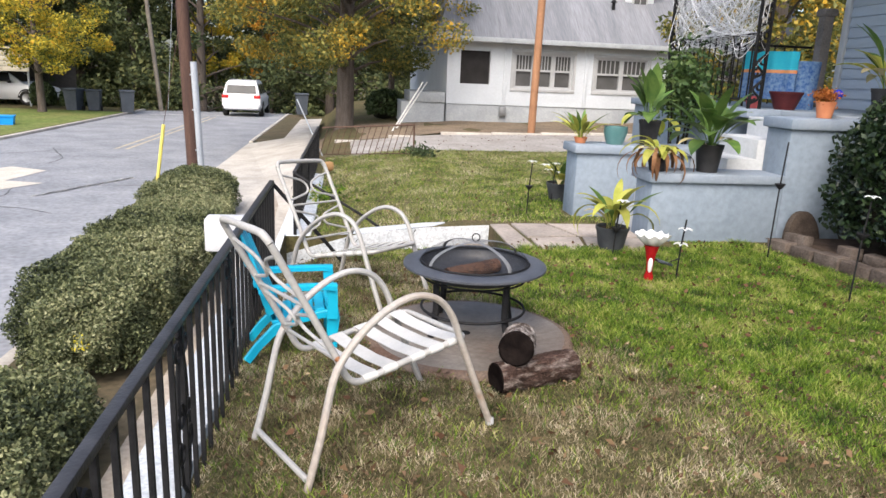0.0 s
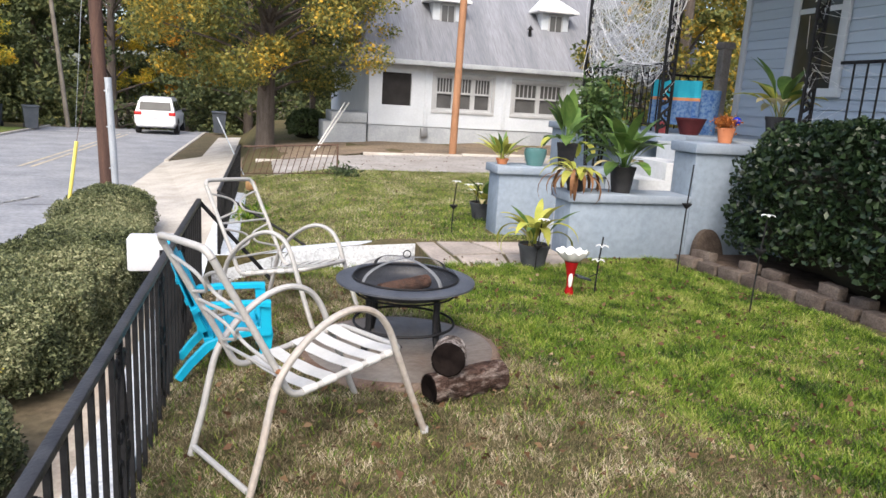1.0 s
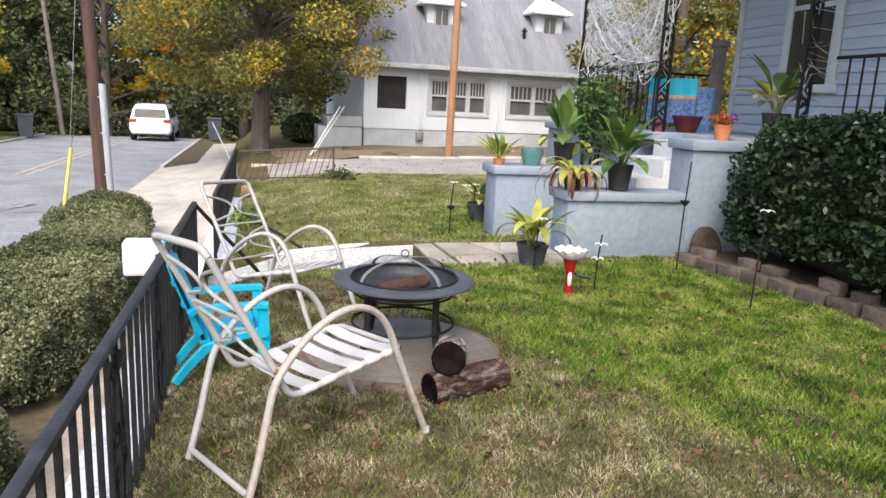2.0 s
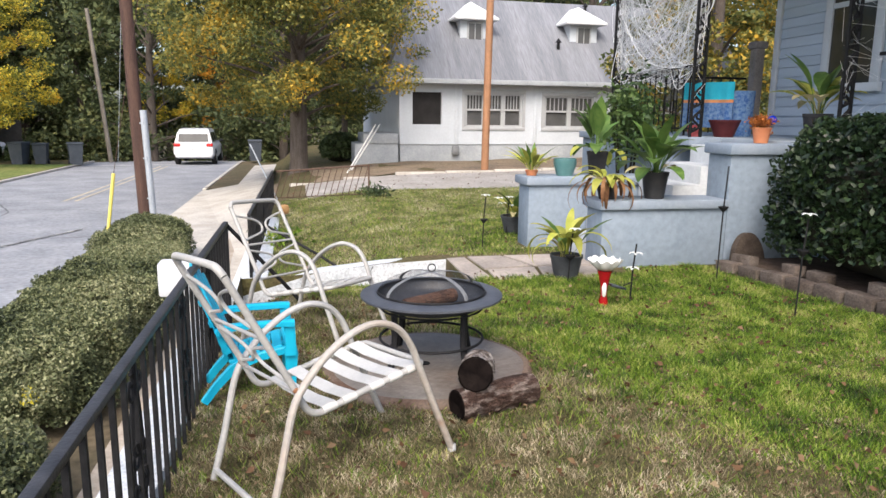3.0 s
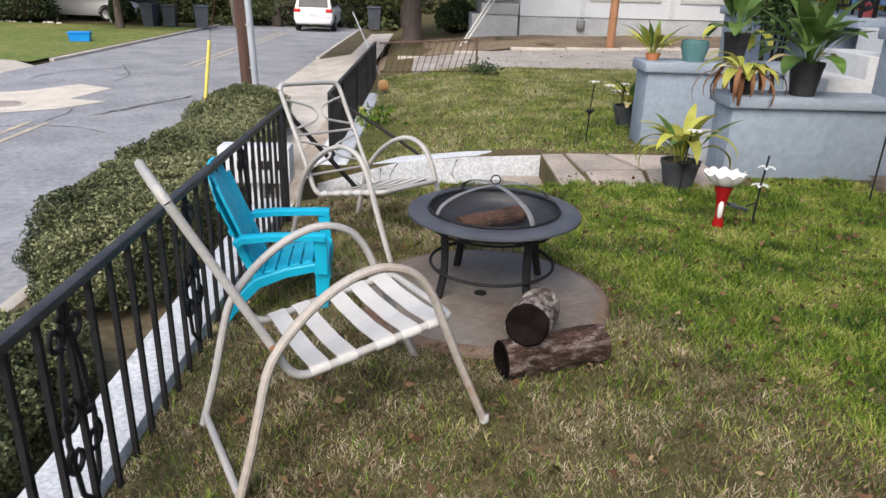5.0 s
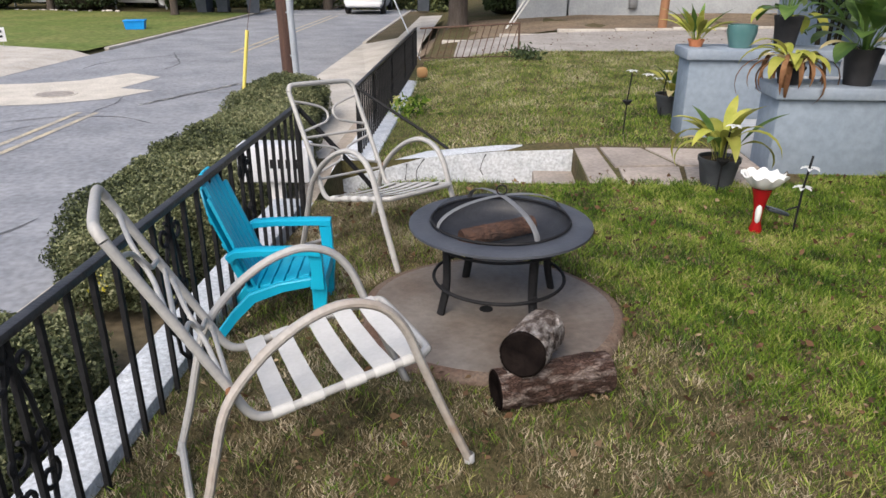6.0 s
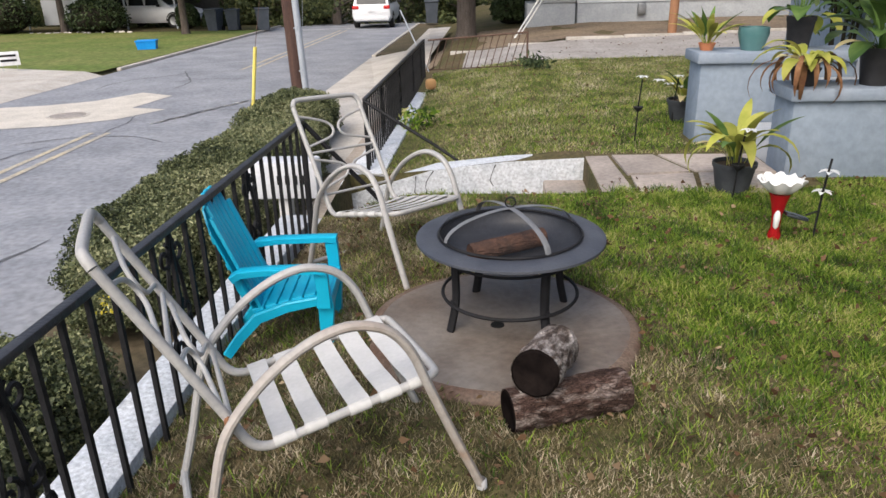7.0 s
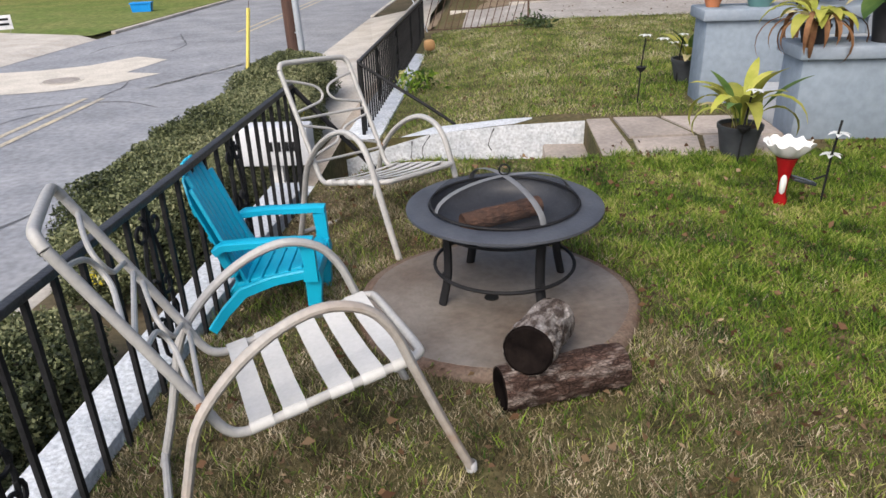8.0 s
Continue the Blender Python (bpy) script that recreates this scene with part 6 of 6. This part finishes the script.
wp = thing("wine_bowl_pot", "wide wine-red bowl pot on the porch edge", "pot", pose(4.36, 6.24, PZ + 0.0))
pot(wp, 0.17, 0.19, WINE, True, 0.6)
rp = thing("red_pot", "small faded red pot on the porch edge", "pot", pose(4.10, 6.42, PZ + 0.0))
pot(rp, 0.085, 0.13, REDPOT)
sh = thing("leafy_shrub", "leafy green shrub in front of the porch railing", "bush", pose(3.68, 7.25, -0.05))
srng = np.random.default_rng(8)
for i in range(9):
    a = i * 2.4
    part("stem", Mesh().tube([(0.05 * math.cos(a), 0.05 * math.sin(a), 0), (0.12 * math.cos(a), 0.14 * math.sin(a), 1.0), (0.2 * math.cos(a), 0.32 * math.sin(a), 1.65)], [0.012, 0.009, 0.004], 5), TWIGSHADE, sh)
SC = srng.normal(size=(1500, 3)) * np.array([0.12, 0.27, 0.20]) + np.array([0, 0, 1.42])
tagged(part("foliage", quads("foliage", leaf_quads(SC, 0.085, srng, 0.2, 0.5)), leafmat("shrub_leaves", [(0.03, 0.06, 0.02), (0.07, 0.12, 0.035), (0.14, 0.19, 0.06)], 0.4, 0.25), sh), kind="stuff")

# ---- garden ornaments ----
MILK = mat("milk_glass", (0.66, 0.66, 0.64), (0.60, 0.60, 0.58), 5, 0.2, spec=0.5)
REDGLASS = mat("red_glass", (0.24, 0.006, 0.009), (0.30, 0.009, 0.012), 4, 0.15, spec=0.6)
gf = thing("glass_birdbath", "milk-glass ruffled bowl on a red and white vase stem", "garden ornament", pose(1.89, 3.74, 0) @ Matrix.Diagonal((0.9, 0.9, 1.0, 1)))
part("stem", Mesh().lathe([(0, 0), (0.035, 0), (0.04, 0.03), (0.026, 0.07), (0.03, 0.14), (0.045, 0.21), (0.062, 0.265), (0, 0.27)], n=20), REDGLASS, gf)
part("stem_patch", Mesh().lathe([(0.0, -0.07), (0.016, -0.05), (0.020, 0.0), (0.016, 0.05), (0.0, 0.07)], (-0.006, -0.021, 0.13), 12), MILK, gf, "white glass patch")
rb = Mesh()
for k, (r, z, w) in enumerate(((0.02, 0.262, 0), (0.07, 0.275, 0), (0.105, 0.305, 0.03), (0.132, 0.345, 0.09), (0.126, 0.348, 0.09), (0.095, 0.31, 0.03), (0.03, 0.28, 0))):
    for j in range(48):
        a = 2 * math.pi * j / 48
        q = r * (1 + w * math.sin(10 * a))
        rb.v.append((q * math.cos(a), q * math.sin(a), z + w * 0.12 * math.cos(10 * a)))
rb.f = [(i * 48 + j, i * 48 + (j + 1) % 48, (i + 1) * 48 + (j + 1) % 48, (i + 1) * 48 + j) for i in range(6) for j in range(48)]
part("bowl", rb, MILK, gf, "ruffled white bowl")
PETAL = mat("white_silk_petal", (0.78, 0.80, 0.80), (0.70, 0.72, 0.72), 8, 0.6, trans=0.4)


def stake(label, x, y, h, flowers, cup, panel=False, z=0.0):
    t = thing("solar_flower_stake", label, "garden stake", pose(x, y, z), "solar stakes")
    part("rod", Mesh().tube([(0, 0, -0.04), (0.012, 0, h * 0.6), (0.03, 0.0, h)], 0.006, 6), IRON, t)
    if cup:
        part("solar_cup", Mesh().lathe([(0, -0.02), (0.012, -0.02), (0.042, 0.015), (0.042, 0.022), (0, 0.02)], (0.012, 0, cup), 14), IRON, t)
    if panel:
        part("panel_arm", Mesh().tube([(0.005, 0, 0.17), (-0.06, -0.01, 0.15)], 0.005, 5), IRON, t)
        part("solar_panel", Mesh().rbox((-0.11, -0.01, 0.145), (0.12, 0.07, 0.018), 0.006, Matrix.Rotation(radians(15), 3, "Y")), GLASS, t)
    for k, (fx, fz) in enumerate(flowers):
        f = Mesh()
        for j in range(6):
            b = leaf_blade((0.03 + fx, 0, fz), j * 1.047 + k, 0.062, 0.03, 0.7, 1.4)
            f.add(b.v, b.f)
        part("flower", f, PETAL, t, "white silk flower")
    return t


stake("black solar stake light with clear flower beside the stair wall", 3.19, 4.34, 0.98, [], 0.62)
stake("black solar stake with white flower beside the bush", 3.10, 3.22, 0.70, [(0.0, 0.72)], 0.46)
stake("black solar stake with white flowers on the far lawn", 1.55, 6.05, 0.55, [(0.0, 0.56), (0.14, 0.53)], 0.30)
stake("solar stake with two white flowers and a black panel", 2.09, 3.72, 0.46, [(0.0, 0.38), (-0.02, 0.27)], 0, True)
stake("black solar stake with white flower in front of the path pot", 1.88, 4.44, 0.44, [(0.02, 0.45)], 0.22)
stake("white silk flowers on a stake in the grey pot", 2.08, 6.98, 0.42, [(0.0, 0.43), (-0.08, 0.36), (0.05, 0.33)], 0)

# ---- across the street ----
FARLAWN = mat("far_lawn_grass", (0.095, 0.135, 0.032), (0.155, 0.165, 0.055), 0.5, 0.95, 0.5, 8, c3=(0.20, 0.15, 0.08), fine=0.35)
fl = Mesh()
for x0, x1, y0, y1 in ((-45, -10.63, 19.3, 34.0), (-45, -10.63, -20, 14.2)):
    gx, gy = np.linspace(x0, x1, 14), np.linspace(y0, y1, 8)
    k = len(fl.v)
    fl.v += [(x, y + (0.10 * (x + 10.6) * -1 if y0 > 0 and y < 20 else 0), float(ground_z(x, y)) + 0.05) for y in gy for x in gx]
    fl.f += [(k + j * 14 + i, k + j * 14 + i + 1, k + (j + 1) * 14 + i + 1, k + (j + 1) * 14 + i) for j in range(7) for i in range(13)]
tagged(part("far_lawn", fl, FARLAWN, smooth=False), "patchy green lawn across the street", "lawn", kind="structure")
BINGREY = mat("grey_bin_plastic", (0.05, 0.06, 0.075), (0.07, 0.08, 0.095), 3, 0.6)


def bin_(x, y, z, rz, label, s=1.0):
    t = thing("wheelie_bin", label, "bin", pose(x, y, z, 0, 0, rz), "wheelie bins")
    part("body", Mesh().add([(-0.24 * s, -0.27 * s, 0.03), (0.24 * s, -0.27 * s, 0.03), (0.24 * s, 0.27 * s, 0.03), (-0.24 * s, 0.27 * s, 0.03), (-0.31 * s, -0.36 * s, 0.95 * s), (0.31 * s, -0.36 * s, 0.95 * s), (0.31 * s, 0.36 * s, 0.95 * s), (-0.31 * s, 0.36 * s, 0.95 * s)], [(3, 2, 1, 0), (4, 5, 6, 7), (0, 1, 5, 4), (1, 2, 6, 5), (2, 3, 7, 6), (3, 0, 4, 7)]), BINGREY, t, smooth=False)
    part("lid", Mesh().rbox((0, 0.0, 0.99 * s), (0.68 * s, 0.80 * s, 0.09 * s), 0.03), BINGREY, t)
    part("handle", Mesh().tube([(-0.25 * s, 0.42 * s, 0.93 * s), (0.25 * s, 0.42 * s, 0.93 * s)], 0.02, 6), BINGREY, t)
    for x0 in (-0.27, 0.27):
        w = part("wheel", Mesh().tube([(x0 * s - 0.03, 0.27 * s, 0.12), (x0 * s + 0.03, 0.27 * s, 0.12)], 0.12, 12), BLACKPOT, t)


bin_(-10.55, 34.3, -1.0, 20, "grey wheeled rubbish bin at the kerb", 1.0)
bin_(-13.0, 34.6, -1.0, -10, "grey wheeled rubbish bin on the verge", 1.0)
bin_(-12.2, 34.9, -1.0, 8, "dark grey wheeled rubbish bin on the verge", 0.95)
bin_(-2.55, 34.6, -0.86, 5, "grey wheeled rubbish bin beside the sidewalk", 1.0)
tb = thing("blue_tub", "bright blue plastic storage tub on the far lawn", "tub", pose(-12.2, 25.7, -0.96, 0, 0, 15))
TUB = mat("bright_blue_plastic", (0.01, 0.22, 0.62), (0.015, 0.26, 0.68), 3, 0.4)
part("body", Mesh().box((0, 0, 0.14), (0.62, 0.42, 0.28), None, 1.12), TUB, tb, smooth=False)
part("lid", Mesh().rbox((0, 0, 0.30), (0.74, 0.52, 0.05), 0.015), TUB, tb)
sg = thing("yard_sign", "small white yard sign with dark lettering bars", "sign", pose(-13.2, 19.4, -0.98, 0, 0, 35))
part("board", Mesh().rbox((0, 0, 0.42), (0.55, 0.012, 0.38), 0.004), mat("white_sign", (0.78, 0.78, 0.78)), sg)
for k in range(2):
    part("bar", Mesh().span((-0.2, -0.012, 0.47 - 0.13 * k), (0.2, -0.008, 0.53 - 0.13 * k)), IRON, sg)
for x0 in (-0.18, 0.18):
    part("leg", Mesh().tube([(x0, 0.015, -0.02), (x0, 0.015, 0.5)], 0.004, 4), STEEL, sg)

CARWHITE = mat("white_car_paint", (0.62, 0.63, 0.64), (0.58, 0.59, 0.61), 2, 0.25, spec=0.6)
CARGLASS = mat("tinted_car_glass", (0.015, 0.017, 0.02), (0.025, 0.028, 0.03), 2, 0.12, spec=0.25)
TYRE = mat("tyre_rubber", (0.018, 0.018, 0.018), (0.03, 0.03, 0.03), 8, 0.85)
RIMMETAL = mat("alloy_rim", (0.45, 0.46, 0.48), (0.38, 0.39, 0.41), 4, 0.35, metal=0.8)
REDLAMP = mat("red_tail_lamp", (0.5, 0.015, 0.015), (0.4, 0.01, 0.01), 3, 0.2, spec=0.6)


def suv(label, m):
    """A large white estate car; x forward, wheels on z = 0."""
    t = thing("suv", label, "car", m, "white cars")
    rows = [(-2.40, 0.48, 0.80, 0.86), (-2.36, 0.36, 1.02, 0.90), (-2.0, 0.30, 1.08, 0.93), (-0.6, 0.26, 1.06, 0.94), (0.9, 0.26, 1.04, 0.94), (1.7, 0.28, 0.98, 0.92), (2.25, 0.34, 0.84, 0.86), (2.42, 0.44, 0.68, 0.76)]
    b = Mesh()
    for x, z0, z1, w in rows:
        b.v += [(x, -w * 0.86, z0), (x, w * 0.86, z0), (x, w, z0 + 0.2), (x, w * 0.99, z1 - 0.1), (x, w * 0.90, z1), (x, -w * 0.90, z1), (x, -w * 0.99, z1 - 0.1), (x, -w, z0 + 0.2)]
    n = 8
    b.f = [(i * n + j, i * n + (j + 1) % n, (i + 1) * n + (j + 1) % n, (i + 1) * n + j) for i in range(len(rows) - 1) for j in range(n)] + [tuple(range(n))[::-1], tuple((len(rows) - 1) * n + j for j in range(n))]
    part("body", b, CARWHITE, t)
    roof = [(-2.30, 1.02, 1.04, 0.84), (-2.12, 1.02, 1.52, 0.74), (-1.85, 1.02, 1.70, 0.66), (-0.5, 1.02, 1.74, 0.68), (0.35, 1.02, 1.66, 0.68), (1.30, 1.0, 1.04, 0.80)]
    g = Mesh()
    for x, z0, z1, w in roof:
        g.v += [(x, -0.87, z0), (x, 0.87, z0), (x, w, z1), (x, -w, z1)]
    g.f = [(4 * i + j, 4 * i + (j + 1) % 4, 4 * i + 4 + (j + 1) % 4, 4 * i + 4 + j) for i in range(5) for j in range(4)] + [(3, 2, 1, 0), (20, 21, 22, 23)]
    part("cabin", g, CARWHITE, t, smooth=False)
    part("rear_window", Mesh().add([(-2.295, -0.70, 1.12), (-2.295, 0.70, 1.12), (-2.165, 0.66, 1.50), (-2.165, -0.66, 1.50)], [(3, 2, 1, 0)]), CARGLASS, t, smooth=False)
    part("windscreen", Mesh().add([(1.18, -0.72, 1.13), (1.18, 0.72, 1.13), (0.42, 0.63, 1.63), (0.42, -0.63, 1.63)], [(0, 1, 2, 3)]), CARGLASS, t, smooth=False)
    for s in (-1, 1):
        for x0, x1 in ((-1.95, -1.05), (-0.98, -0.12), (-0.05, 0.72)):
            part("side_window", Mesh().add([(x0, s * 0.868, 1.12), (x1, s * 0.868, 1.12), (x1 - 0.14, s * 0.745, 1.56), (x0 + (0.16 if x0 < -1.5 else 0), s * 0.745, 1.56)], [(0, 1, 2, 3) if s < 0 else (3, 2, 1, 0)]), CARGLASS, t, smooth=False)
        part("tail_lamp", Mesh().rbox((-2.36, s * 0.74, 0.98), (0.12, 0.30, 0.16), 0.03), REDLAMP, t, "red tail lamp")
        part("mirror", Mesh().rbox((0.72, s * 1.0, 1.12), (0.12, 0.2, 0.14), 0.04), BLACKPOT, t)
        part("roof_rail", Mesh().tube([(-1.7, s * 0.62, 1.76), (0.1, s * 0.62, 1.76)], 0.02, 6), BLACKPOT, t)
        for x in (-1.45, 1.45):
            w = part("wheel", Mesh().lathe([(0.20, -0.11), (0.33, -0.11), (0.355, -0.07), (0.355, 0.07), (0.33, 0.11), (0.20, 0.11)], n=24).data("wheel", True), TYRE, t, m=Matrix.Translation((x, s * 0.85, 0.355)) @ Matrix.Rotation(radians(90), 4, "X"))
            part("rim", Mesh().lathe([(0, -0.10 * s), (0.06, -0.115 * s), (0.19, -0.10 * s), (0.215, -0.112 * s)], n=18), RIMMETAL, w)
            part("wheel_arch", Mesh().tube(arc((x, s * 0.90, 0.355), 0.40, 0, 180, 14), 0.045, 6), TYRE, t)
    part("plate_bar", Mesh().rbox((-2.41, 0, 0.80), (0.02, 0.34, 0.12), 0.005), mat("plate_white", (0.6, 0.6, 0.62)), t)
    part("bumper", Mesh().rbox((-2.40, 0, 0.48), (0.14, 1.66, 0.20), 0.05), CARWHITE, t)
    return t


suv("white estate car driving away over the crest", pose(-5.45, 37.0, -1.06, 0, 0, 91))
suv("white estate car parked under the cream carport", pose(-17.4, 38.0, -0.98, 0, 0, -5))
cp = thing("carport", "cream ribbed carport with slim posts", "carport", pose(-19.5, 39.2, -0.98))
CREAM = mat("cream_metal_siding", (0.52, 0.48, 0.40), (0.58, 0.54, 0.46), 2, 0.6)
for k in range(4):
    part("fascia_panel", Mesh().rbox((0, -3.0, 1.75 + 0.24 * k), (8.0, 0.06, 0.225), 0.01), CREAM, cp)
part("roof_panel", Mesh().rbox((0, 0, 2.72), (8.2, 6.2, 0.08), 0.02), CREAM, cp)
for x in (-3.9, -1.3, 1.3, 3.9):
    part("post", Mesh().tube([(x, -2.9, 0), (x, -2.9, 2.7)], 0.05, 8), STEEL, cp)
# dark panel added at the back to stand in for the shade under the roof
part("back_panel", Mesh().rbox((0, 3.0, 1.3), (8.0, 0.06, 2.6), 0.01), mat("carport_shade", (0.10, 0.09, 0.08)), cp)
tl = thing("box_trailer", "small white box trailer parked on the far lawn", "trailer", pose(-21.0, 35.8, -0.97, 0, 0, 10))
part("box", Mesh().rbox((0, 0, 0.95), (1.8, 1.2, 1.2), 0.05), CARWHITE, tl)
for s in (-0.62, 0.62):
    part("wheel", Mesh().lathe([(0.0, -0.08), (0.26, -0.08), (0.28, 0), (0.26, 0.08), (0, 0.08)], n=18).data("wheel", True), TYRE, tl, m=Matrix.Translation((0.2, s, 0.28)) @ Matrix.Rotation(radians(90), 4, "X"))
DARKBUSH = leafmat("dark_shrub_leaves", [(0.02, 0.035, 0.014), (0.035, 0.055, 0.02), (0.06, 0.085, 0.03)], 0.6, 0.15)
for x, y, r, h, seed in ((-18.8, 34.6, 1.35, 0.85, 51), (-23.5, 34.0, 1.8, 0.9, 52), (-14.9, 36.0, 0.55, 0.65, 53), (-13.7, 36.2, 0.5, 0.5, 54), (0.9, 22.4, 0.6, 0.5, 55)):
    shrub("round_shrub", "dark green rounded shrub before the trees", (x, y, float(ground_z(x, y)) + h * 0.85), (r, r * 0.9, h), 2600, 0.14, DARKBUSH, seed, 2.4, 0.15)
lp = thing("leaning_pole", "slim leaning wooden pole with guy wire across the street", "utility pole", pose(-10.0, 37.0, -1.2))
part("pole", Mesh().tube([(0.30, 0, 0), (-0.30, 0, 7.5)], [0.11, 0.09], 10), mat("grey_wood_pole", (0.20, 0.18, 0.15), (0.15, 0.13, 0.11), 3, 0.9, fine=0.2), lp)
part("guy_wire", Mesh().tube([(0.55, 0.2, 0), (1.25, 0.2, 8)], 0.012, 5), STEEL, lp)
fr = Mesh()
frng = random.Random(9)
for i in range(50):
    fr.rbox((-30 + 19 * i / 70 + frng.uniform(-0.2, 0.2), 33.9 + frng.uniform(-0.2, 0.4), -0.93), (frng.uniform(0.1, 0.3), frng.uniform(0.1, 0.25), 0.14), 0.04, Matrix.Rotation(frng.uniform(0, 3), 3, "Z"), 1)
tagged(part("border_rocks", fr, mat("pale_rocks", (0.45, 0.42, 0.38), (0.35, 0.32, 0.3), 3, 0.9, island=0.3)), "line of small pale rocks bordering the far lawn", "rocks", kind="stuff")
gt = thing("guy_stake", "grey guy-wire stake leaning beside the far fence", "stake", pose(-0.95, 12.6, -0.9))
part("wire", Mesh().tube([(0.2, -0.5, 0.75), (-0.25, -0.45, 1.75)], 0.012, 5), STEEL, gt)
tagged(part("clay_pot_shard", Mesh().rbox((-0.60, 10.7, -0.15), (0.16, 0.14, 0.16), 0.05, Matrix.Rotation(0.5, 3, "Z")), mat("ochre_clay", (0.40, 0.24, 0.11), (0.32, 0.18, 0.08), 8, 0.9, 0.3, 30)), "small ochre clay stump beside the far fence", "garden ornament")
for x, y, s, seed, mtl in ((-0.55, 8.3, 0.16, 61, GREEN), (0.98, 11.5, 0.14, 62, DARKBUSH)):
    tr_ = np.random.default_rng(seed)
    tagged(part("weed_tuft", quads("weed_tuft", leaf_quads(tr_.normal(size=(260, 3)) * np.array([s, s, s * 0.4]) + np.array([x, y, float(ground_z(x, y)) + s * 0.7]), 0.09, tr_, 0, 0.35)), mtl), "small green weed tuft in the lawn", "weed", kind="stuff")
